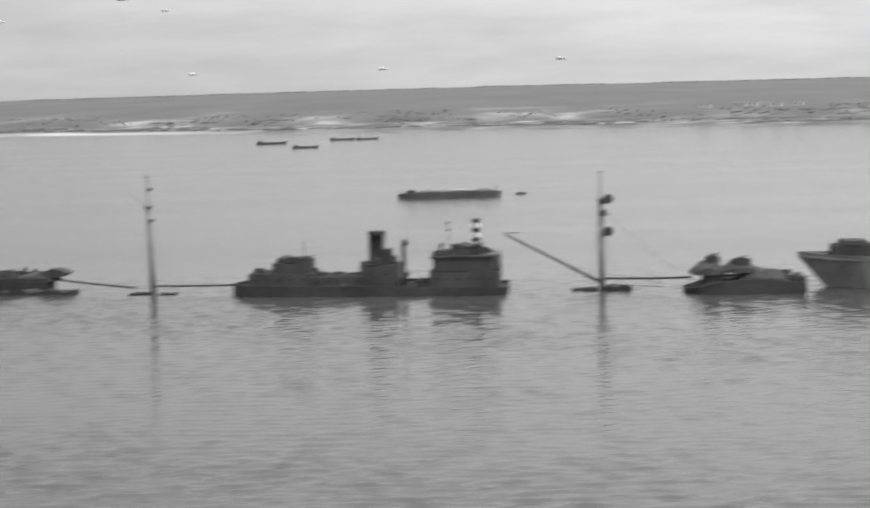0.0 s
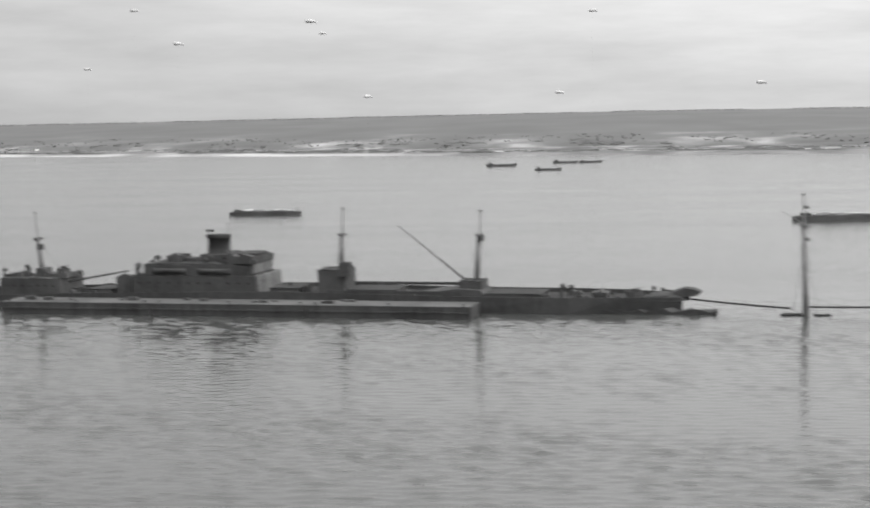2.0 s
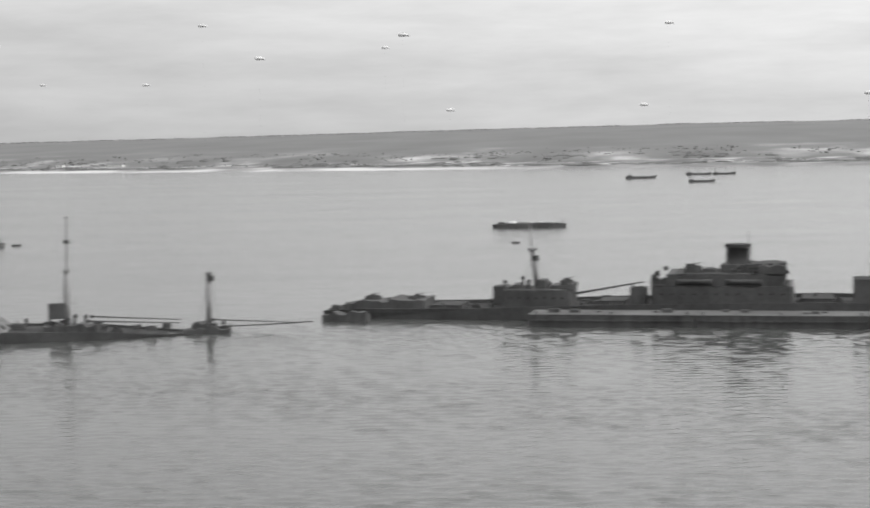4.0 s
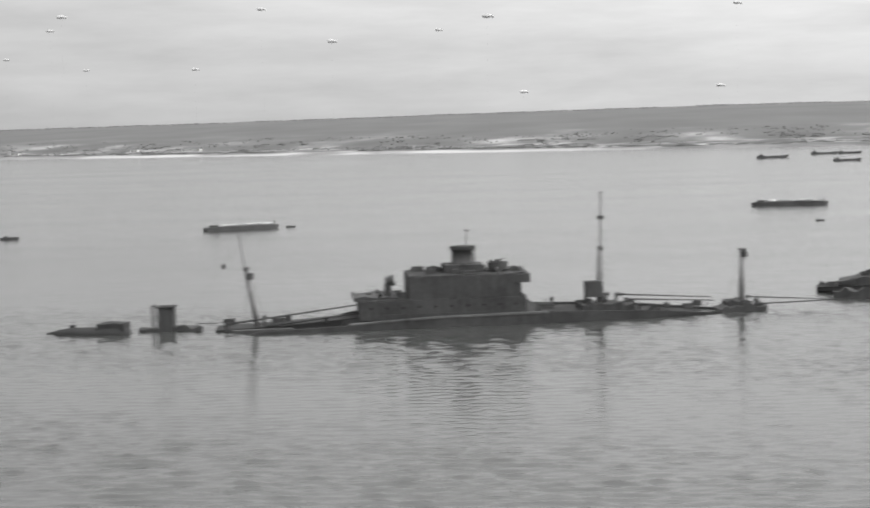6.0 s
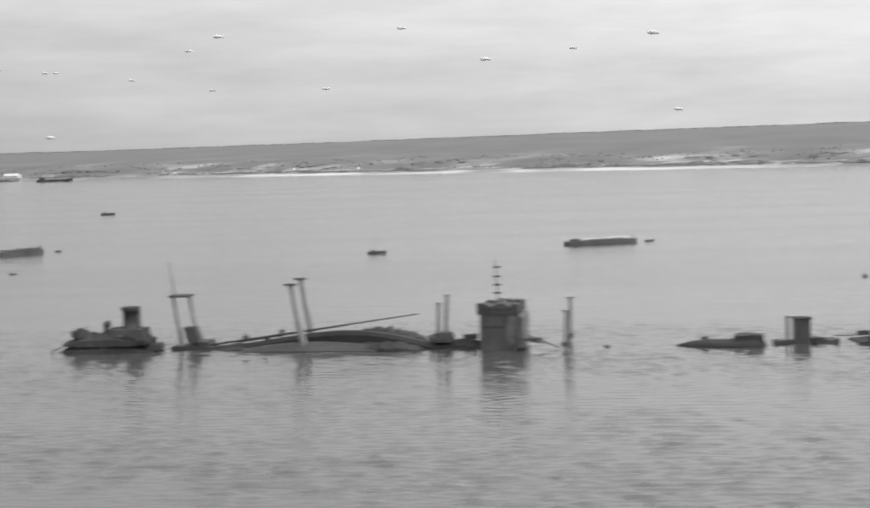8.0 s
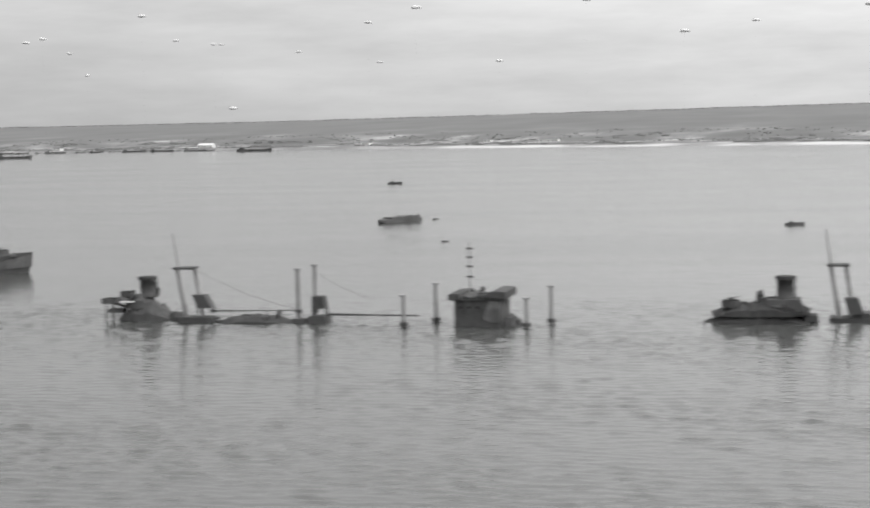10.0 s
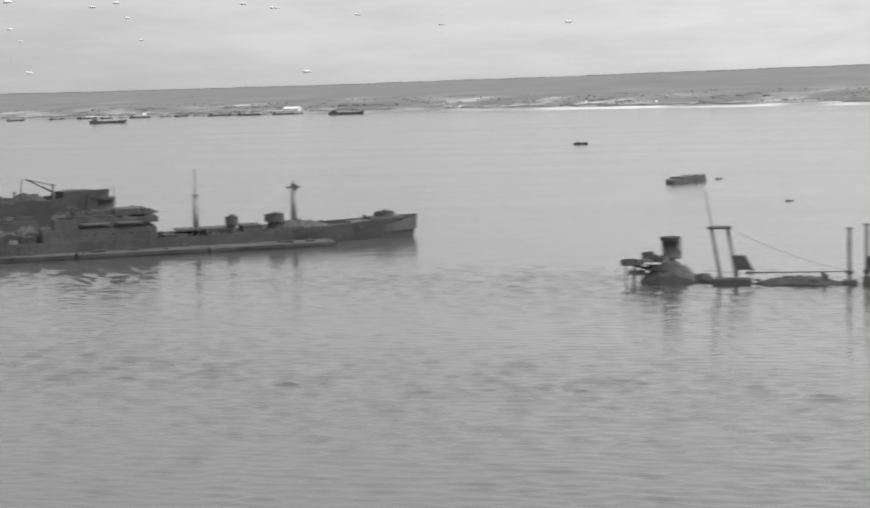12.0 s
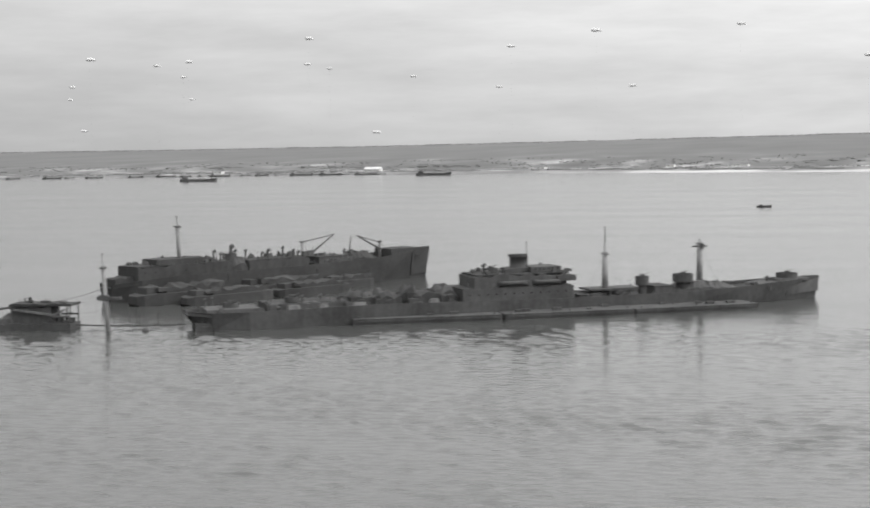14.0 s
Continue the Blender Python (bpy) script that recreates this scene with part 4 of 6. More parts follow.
    gear(w, 68, 92, 6.5, 9.0, 20, 37, 1.1)
    gear(w, 67, 71, 6.5, 6.6, 6, 39, 1.4)
    gear(w, 171, 179, 1.8, 3.5, 5, 38, 0.6)
    cable(w, (178.5, -1, 2.2), (197, -9, 1.6), 0.1, 0.2)
    for x in (4, 24, 58, 98, 125, 145, 165):
        part("bollard", Form().tube((x, -7.0, 1.6), (x, -7.0, 3.4), 0.28, n=8), STEEL, w)


def low_ship():
    """Steamer with only her midship castle and masts above water."""
    w = thing("low_steamer", pose(-20.7, 297, 0, 0, 0, 9.58), "sunken dark steamer with midship castle and three masts showing", "shipwreck", "blockships")
    hull(w, [(23, 5.6, 5.4, 1.6), (30, 7.4, 7.2, 2.6), (45, 7.8, 7.6, 2.6), (57, 7.8, 7.6, 2.2), (68, 7.6, 7.4, 1.9), (78, 6.8, 6.6, 1.5), (90, 4.6, 4.4, 0.5), (96, 2.0, 1.8, 0.3)], bulwark=0.5)
    part("side_plating", Form().prism([(2.5, -0.5), (26, -0.5), (60, -0.5), (60, 1.9), (40, 1.7), (24, 1.0), (8, 0.5)], -8.4, -7.9), HULL, w)
    part("sheer_strake", Form().prism([(24, 1.0), (40, 1.7), (60, 1.9), (60, 2.25), (40, 2.05), (24, 1.3)], -8.55, -7.85), FACE, w, "pale worn rail strip")
    # fore end with leaning mast
    part("fore_deck", Form().prism([(-0.6, -0.5), (26, -0.5), (26, 1.7), (12, 0.75), (0.2, 0.4)], -2.6, 4.6), BLACK_PLATE, w)
    boom(w, (2.0, -2.6, 1.4), (25.5, -3.2, 4.1), 0.2)
    part("boom_rest", Form().box(1.6, 2.4, -2.9, -2.0, -0.3, 1.4), STEEL, w)
    part("boom_rest", Form().box(13.2, 13.7, -3.2, -2.6, 0.2, 2.7), STEEL, w)
    boom(w, (9.0, -3.6, 0.9), (26, -4.0, 2.7), 0.26)
    mast(w, 7.7, -1, 11.3, 17.5, 0.45, -2.0, tree=1.2, table=9.2)
    part("float_stage", Form().box(3.0, 14.0, -5.6, -3.8, -0.3, 0.5), HULL, w)
    st = cable(w, (5.65, 0, 16.8), (-7.0, 0, 0.6), 0.0, 0.016)
    part("cargo_block", Form().tube((1.7, -0.25, 11.7), (1.7, 0.25, 11.7), 0.4, n=8).box(1.55, 1.85, -0.12, 0.12, 11.2, 12.2), STEEL, st)
    # castle
    c = house(w, "castle", 26.0, 56.2, 7.2, 1.6, 5.0, ports=10)
    part("fore_step", Form().ragged(25.0, 33, -5.0, 5.0, 4.9, 5.6, 0.3, 0.9, 8), HOUSE, c)
    cowl(w, 31.4, -2.0, 5.2, 8.7, 0.95)
    part("upper_house", Form().ragged(35.0, 55.0, -6.8, 6.2, 4.9, 9.2, 0.25, 1.3, 6), HOUSE, c)
    # paler colour stands for sun on the castle's right-hand front
    part("upper_front", Form().box(55.0, 55.5, -6.0, 6.0, 5.2, 7.3), FACE, c)
    part("top_deck", Form().box(35.2, 56.4, -6.0, 6.0, 9.0, 9.25), DECK, c)
    part("bridge_wing", Form().ragged(53.6, 57.0, -7.0, 7.0, 7.5, 9.2, 0.3, 0.8, 7), HOUSE, c)
    part("casing", Form().box(42.0, 49.0, -3.0, 3.0, 9.35, 10.7), HOUSE, c)
    funnel(w, 45.4, 2.0, 1.8, 10.7, 13.8, 0.1)
    part("aerial_pole", Form().tube((46.2, 0.5, 13), (46.4, 0.5, 17.0), 0.1, n=6).box(45.9, 46.9, 0.4, 0.6, 16.6, 16.9), MAST, w)
    gun_tub(w, 51.8, -1.5, 9.6, 10.9, 1.9)
    gun_tub(w, 40.2, 1.5, 9.35, 10.0, 1.5, gun=False)
    # same sunlit tone painted on the fallen front
    part("collapsed_front", Form().prism([(55.5, 1.2), (60.5, 1.2), (58.4, 3.0), (56.2, 4.6)], -6.4, 6.4), FACE, w)
    gear(w, 26, 34, 5, 5.1, 9, 51, 0.9)
    gear(w, 35.5, 56, 5.8, 9.2, 22, 52, 1.1)
    gear(w, 57, 66, 5.5, 1.9, 8, 53, 0.8)
    gear(w, 74, 92, 3.0, 1.0, 10, 54, 0.9)
    gear(w, 0, 24, 3.0, 1.0, 10, 55, 0.9)
    # mainmast
    raft(w, 68.0, 71.4, 3.3, 6.7, -1.6, 0.2)
    part("mast_base", Form().ragged(67.0, 77.0, -3.6, 3.6, 0.6, 2.6, 0.6, 0.9, 33), HOUSE, w)
    gear(w, 67.5, 77, 3.0, 2.4, 7, 57, 0.9)
    mast(w, 71.0, 1.6, 12.9, 23.2, 0.55, 0.3, tree=0.9)
    part("topmast_light", Form().box(70.9, 72.0, -0.35, 0.35, 18.0, 18.7), STEEL, w)
    for dy, z in ((-2.4, 3.2), (2.0, 3.6)):
        boom(w, (75.5, dy, z), (92.5, dy * 0.5, z - 1.0), 0.15)
    # sunken end with a short mast
    part("end_deck", Form().ragged(93.2, 102.2, -3.0, 3.0, -0.5, 1.1, 0.6, 1.0, 31), HULL, w)
    gear(w, 94, 101, 2.4, 0.9, 8, 56, 0.8)
    mast(w, 98.0, 0, 11.6, 11.6, 0.5, 0.3, tree=1.2, table=10.0)
    part("mast_house", Form().ragged(94.8, 99.6, -1.8, 1.8, 0.4, 2.1, 0.4, 0.8, 32), HOUSE, w)
    boom(w, (99, -1.0, 2.6), (115, -1.5, 1.6), 0.13)
    cable(w, (100, -1, 1.2), (118, -6, 2.2), 0.08, 0.13)


def capsized_hull():
    w = thing("capsized_boat", pose(-52, 296, 0, 0, 0, -4), "dark upturned hull lying awash in the water", "shipwreck", "wreckage")
    rings = []
    for x, hb, z in ((0, 0.3, 0.25), (2.6, 1.4, 0.9), (5, 2.0, 1.2), (9.5, 2.3, 1.2), (11, 2.5, 1.9), (14, 2.4, 2.0), (15.3, 1.9, 1.1), (15.7, 1.2, 0.3)):
        rings.append([(x, hb * math.cos(a), max(-0.6, z * math.sin(a)) if math.sin(a) >= 0 else -0.6) for a in (math.pi * (-0.1 + 1.2 * i / 11) for i in range(12))])
    smooth(part("hull", Form().loft(rings), BLACK_PLATE, w))
    part("cabin", Form().ragged(10.2, 15.2, -1.9, 1.9, 0.6, 2.1, 0.2, 0.9, 99), BLACK_PLATE, w)
    part("skeg", Form().box(4.2, 5.4, -0.2, 0.2, 0.8, 1.7, 0.2, 0.08), HULL, w)


def deck_box():
    w = thing("sunken_deckhouse", pose(-34.6, 297.5, 0, 0, 0, 2), "small square deckhouse standing out of the water", "shipwreck", "wreckage")
    part("locker", Form().ragged(3.2, 6.0, -1.5, 1.5, -1.0, 4.4, 0.15, 0.7, 26), BOW, w)
    part("lid", Form().box(3.0, 6.3, -1.7, 1.7, 4.4, 4.6), DECK, w)
    part("frame", Form().box(2.0, 2.25, -1.3, -1.1, -1, 4.9).box(2.0, 2.25, 1.1, 1.3, -1, 4.9).box(2.0, 3.1, -1.3, -1.1, 4.7, 4.9), STEEL, w)
    part("stage", Form().ragged(-0.4, 3.0, -1.2, 1.2, -0.4, 0.6, 0.2, 0.8, 2), HULL, w)
    part("torn_deck", Form().ragged(6.4, 11.0, -1.2, 1.2, -0.4, 0.9, 0.5, 0.8, 34), HULL, w)
    cable(w, (10.2, 0, 1.3), (14.2, 0, 1.3), 0.1, 0.09)


def broken_ship():
    """Broken-backed wreck: king posts, fallen boom, humped deck and the bridge block."""
    w = thing("broken_wreck", pose(-143, 302, 0, 0, 0, -4.09), "broken-backed dark wreck with king posts and square bridge", "shipwreck", "blockships")
    goalpost(w, -0.6, 1.9, -1.5, 10.0, 16.5, -1.7)
    raft(w, 0.8, 3.4, 1.0, 4.4, -1.6, 0.9)
    part("post_base", Form().box(-2.6, 5.4, -2.6, 2.6, -0.5, 0.7).box(1.2, 4.6, -2.2, 2.2, 0.7, 1.6), HULL, w)
    part("humped_deck", Form().heap(27.0, 46.5, 0.5, 6.0, -0.5, 3.6, 72).heap(10.0, 34.0, 1.0, 5.0, -0.5, 1.9, 73).heap(44.0, 58.0, -1.5, 5.0, -0.5, 1.5, 74), BLACK_PLATE, w, "buckled deck plating")
    part("low_plating", Form().heap(3.0, 18.0, -2.5, 3.5, -0.6, 0.9, 85), BLACK_PLATE, w)
    part("side_plating", Form().heap(30.0, 47.0, -5.0, 0.8, -0.6, 1.7, 75).heap(12.0, 24.0, -3.6, 0.4, -0.6, 0.9, 76), BLACK_PLATE, w)
    lens = []
    for i in range(13):
        t = i / 12
        k = math.sin(math.pi * (0.02 + 0.96 * t)) ** 0.8
        x = 12.0 + 28.5 * t
        lens.append([(x, -4.8 - 1.2 * k, -0.6), (x, -4.8 - 1.0 * k, 0.25 * k), (x, -4.2, 0.2 + 1.3 * k), (x, -3.8, 0.3 + 1.45 * k), (x, -2.6, 0.2 + 1.2 * k), (x, -2.0, -0.6)])
    arc = []
    for i in range(17):
        t = i / 16
        x = 5.0 + 44.0 * t
        z = 0.5 + 2.9 * math.sin(math.pi * min(1, t ** 1.35)) ** 1.1
        arc.append([(x, -1.6, -0.6), (x, -1.9, z - 0.7), (x, -1.5, z), (x, 1.2, z - 0.15), (x, 1.6, z - 0.8), (x, 1.4, -0.6)])
    part("deck_arc", Form().loft(arc), BLACK_PLATE, w, "dark hogged deck edge")
    part("hull_strake", Form().loft(lens), HULL, w, "pale upturned strip of hull plating")
    boom(w, (4.5, -0.8, 0.8), (44.8, -1.5, 6.4), 0.2)
    boom(w, (10, 0.6, 1.2), (31, 0.8, 4.2), 0.15)
    for x, y in ((24.1, -4.0), (22.5, 8.0)):
        p = part("tall_post", Form().tube((x, y, -1), (x - 1.3, y, 5.4), 0.72, 0.62, 12).tube((x - 1.3, y, 5.2), (x - 2.5, y, 12.3), 0.5, 0.46, 12), MAST, w, "leaning king post")
        part("post_head", Form().box(x - 3.6, x - 1.5, y - 0.6, y + 0.6, 12.1, 12.45), STEEL, p)
    for x, z, d in ((48.0, 8.0, 0.4), (49.2, 9.4, 0.7)):
        part("king_post", Form().tube((x, d * 2 - 1, -1.5), (x + d, d * 2 - 1, z), 0.42, 0.36, 12).box(x + d - 0.55, x + d + 0.55, d * 2 - 1.3, d * 2 - 0.7, z, z + 0.3), MAST, w)
    part("winch_bed", Form().box(47.2, 51, -2, 2, 1.2, 2.8, 0, 0.5), HOUSE, w)
    # bridge block
    b = part("bridge_block", Form().ragged(56.6, 63.2, -4.4, 4.4, -1.0, 6.8, 0.25, 0.9, 21, 0.1), BOW, w, "square bridge block, right side toned paler as if sunlit")
    part("bridge_top", Form().ragged(56.2, 63.7, -4.6, 4.6, 6.5, 8.2, 0.6, 0.8, 22), HOUSE, b)
    # paler plates paint sunlight on the block's right side
    part("lit_tone_side", Form().ragged(63.0, 64.4, -3.8, 3.6, 0.4, 6.2, 0.3, 0.5, 25), FACE, b)
    part("lit_tone_panel", Form().prism([(61.2, 2.2), (62.4, 0.9), (63.1, 1.4), (63.2, 6.0), (62.2, 6.4), (61.6, 4.4)], -4.66, -4.56), FACE, b)
    gear(w, 56.5, 63.5, 4, 8.0, 6, 61, 0.6)
    gear(w, 8, 42, 0.6, 1.6, 14, 62, 1.0)
    gear(w, 43, 56, 3.0, 1.4, 9, 63, 1.0)
    windows(b, 57.0, 62.6, -4.85, 7.4, 5, 0.45)
    windows(b, 57.4, 61.0, -4.5, 4.2, 3, 0.5)
    part("davit", Form().tube((64.5, -3, 1.8), (67.6, -3.4, 1.2), 0.16, n=8).box(63.4, 67.6, -3.8, -2.2, 1.7, 2.1), STEEL, b)
    part("fallen_boom", Form().tube((63.6, -2.0, 3.0), (70.6, -2.6, 0.3), 0.2, n=8), MAST, w)
    post = part("signal_mast", Form().tube((59.4, 0, 8.0), (59.0, 0, 16.0), 0.16, 0.1, 8), MAST, w)
    for z in (9.8, 11.3, 12.8, 14.5):
        part("spreader", Form().box(58.6, 59.9, -0.2, 0.2, z, z + 0.3), STEEL, post)
    for x, z, y in ((72.0, 7.0, -5.0), (71.4, 8.1, 7.0)):
        p = part("king_post", Form().tube((x, y, -1.5), (x + 0.3, y, z), 0.42, 0.34, 12).box(x - 0.5, x + 1.1, y - 0.3, y + 0.3, z, z + 0.3), MAST, w)
        part("collar", Form().tube((x, y, 0.8), (x, y, 1.6), 0.7, n=10), STEEL, p)
    part("awash_beam", Form().heap(78.2, 79.4, -0.6, 0.6, -0.4, 0.5, 88), HULL, w)


def funnel_wreck(x, y, turn, wide):
    """Midship house of a sunk ship: funnel and gun platforms over a jumble of plating."""
    w = thing("sunken_midship_house", pose(x, y, 0, 0, 0, turn), "dark wrecked deckhouse with funnel rising from the sea", "shipwreck", "blockships")
    if wide:
        part("lower_plating", Form().heap(-1.6, 17.6, -3.6, 3.6, -0.6, 2.3, 65), BLACK_PLATE, w)
        part("gun_deck", Form().heap(-0.4, 15.8, -3.6, 3.6, 1.3, 3.7, 67).heap(5.0, 17.0, -3.0, 3.0, 1.6, 4.6, 167), BLACK_PLATE, w)
        gear(w, 0, 15, 3, 3.0, 9, 68, 0.8)
        part("boat_deck_house", Form().box(9.2, 15.6, -2.8, 2.8, 2.2, 4.3, 0, 0.3), HOUSE, w)
        funnel(w, 12.6, 1.5, 1.4, 4.2, 8.2, 0.0)
        cowl(w, 7.9, -0.8, 3.2, 5.6, 0.65)
        gun_tub(w, 3.0, -1, 2.9, 4.1, 1.7)
        part("bent_rail", Form().tube((-1.8, -3.6, 0.6), (2.4, -3.9, 2.2), 0.12, n=6).tube((-1.8, -3.6, 0.6), (-1.5, -3.6, -0.5), 0.12, n=6), STEEL, w)
        part("deck_block", Form().box(15.8, 18.4, -2.0, 2.0, 0.2, 1.4, 0, 0.2), HULL, w)
    else:
        part("lower_plating", Form().heap(1.2, 12.0, -3.2, 3.2, -0.8, 3.9, 61), HOUSE, w)
        part("upper_deck", Form().heap(2.4, 8.8, -2.6, 2.6, 2.4, 5.2, 62).heap(0.6, 4.0, -3.0, 0.6, 3.5, 4.9, 63), HOUSE, w)
        funnel(w, 6.9, 1.55, 1.45, 4.4, 8.3, -0.2)
        g = gun_tub(w, -0.8, -0.8, 3.3, 4.3, 1.7, gun=False)
        part("tub_stay", Form().tube((-0.4, -0.8, 3.4), (2.4, -0.8, 2.6), 0.25, n=8).tube((0.2, -1.5, -0.6), (0.2, -1.5, 3.3), 0.16, n=6), STEEL, g)
        part("lower_tub", Form().box(-1.2, 2.2, -1.8, 1.0, 1.5, 2.2, 0, 0.2), HOUSE, w)
        gun_tub(w, 2.6, -1.2, 4.6, 5.7, 1.1, gun=False)
        gear(w, 2, 9, 2.4, 4.4, 8, 66, 0.8)
        for x in (-1.6, -0.2, 1.2):
            part("platform_leg", Form().tube((x, -1.6, -0.8), (x + 0.2, -1.4, 3.4), 0.13, n=6), STEEL, g)
        part("deck_edge", Form().heap(10.2, 15.0, -2.2, 2.2, -0.6, 1.7, 64), BLACK_PLATE, w)
        part("pale_rail", Form().box(2.0, 5.0, -3.6, -3.45, 3.7, 4.0), WHITE, w)


def posts_ship():
    """Sunk ship marked by king posts, a float, a pipe line and her bridge block."""
    w = thing("sunken_freighter", pose(-267, 299, 0, 0, 0, -3.2), "sunken freighter marked by king posts and a bridge block", "shipwreck", "blockships")
    goalpost(w, 1.2, 3.9, -1.5, 10.3, 17.2, -2.0)
    raft(w, 3.8, 6.6, 2.4, 5.4, -1.4, 1.2)
    part("post_base", Form().box(-0.8, 6.4, -2, 2, -0.6, 1.0, 0, 0.2), HULL, w)
    part("awash_hull", Form().heap(5.5, 24.0, -3.0, 2.6, -0.6, 1.4, 71, 1), BLACK_PLATE, w, "torn plating awash")
    gear(w, 7, 22, 2.0, 0.8, 7, 69, 0.7)
    boom(w, (5.5, 0.6, 2.0), (23.6, 0.6, 2.3), 0.14)
    for x, y, z, r in ((23.6, -0.6, 10.1, 0.45), (26.6, 0.6, 10.7, 0.45)):
        p = part("king_post", Form().tube((x, y, -1.5), (x, y, z), r, r * 0.85, 12).box(x - 0.65, x + 0.65, y - 0.4, y + 0.4, z, z + 0.3), MAST, w)
        part("collar", Form().tube((x, y, 2.0), (x, y, 2.6), r * 1.5, n=10), STEEL, p)
    raft(w, 26.8, 29.3, 2.4, 5.2, -0.9, 0.2)
    part("float_base", Form().box(25.6, 29.6, -1.8, 1.8, -0.6, 1.4, 0, 0.3).box(22.2, 25.2, -1.4, 1.4, -0.6, 0.8, 0, 0.2), HULL, w)
    boom(w, (29.6, -0.6, 1.7), (47.2, -0.6, 1.6), 0.22)
    cable(w, (3.2, 0, 9.8), (23.4, -0.6, 2.6), 0.8, 0.03)
    cable(w, (26.8, 0.6, 9.6), (38, 0, 4.6), 0.5, 0.028)
    for x, y, z in ((45.4, -4.5, 5.6), (49.7, 2.5, 7.1), (68.3, -4.0, 5.2), (71.6, 2.5, 6.7)):
        p = part("king_post", Form().tube((x, y, -2), (x, y, z), 0.4, 0.34, 12).box(x - 0.6, x + 0.6, y - 0.4, y + 0.4, z, z + 0.3), MAST, w)
        part("collar", Form().tube((x, y, 0.2), (x, y, 0.9), 0.8, n=10), STEEL, p)
    b = part("bridge_block", Form().ragged(54.8, 63.4, -4.0, 4.0, -1.2, 5.1, 0.15, 1.0, 23, 0.1), BOW, w, "square bridge block standing in the sea")
    part("bridge_top", Form().ragged(54.4, 64.0, -4.4, 4.4, 4.9, 5.75, 0.4, 0.8, 24), HOUSE, b)
    gear(w, 55, 63.5, 3.5, 5.6, 6, 64, 0.6)
    part("fallen_plating", Form().heap(62.6, 66.8, -3.2, 2.2, -0.8, 1.9, 77), HOUSE, b)
    part("bridge_wing", Form().prism([(53.8, 5.0), (56.4, 5.0), (56.0, 6.2), (54.0, 6.1)], -4.8, 4.8).prism([(60.4, 5.6), (64.6, 5.2), (64.6, 6.5), (62.2, 6.7)], -4.8, 4.8), HOUSE, b)
    # paler plate: painted sunlight at the right end of the block
    part("lit_tone_panel", Form().prism([(60.4, 1.6), (61.6, 0.8), (63.3, 1.0), (63.4, 4.7), (61.4, 4.9), (60.8, 3.2)], -4.3, -4.2), FACE, b)
    windows(b, 55.4, 60, -4.15, 3.6, 3, 0.5)
    windows(b, 55.4, 63, -4.6, 5.35, 6, 0.4)
    part("side_stage", Form().box(63.5, 66.4, -2, 0.5, 0.4, 1.1).tube((64.2, -1, 1.0), (64.2, -1, 4.8), 0.15, n=6), STEEL, b)
    post = part("signal_mast", Form().tube((57.0, 0, 5.5), (57.0, 0, 15.3), 0.16, 0.1, 8), MAST, w)
    for z in (8.7, 10.6, 12.3, 13.9):
        part("spreader", Form().box(56.4, 57.6, -0.2, 0.2, z, z + 0.3), STEEL, post)


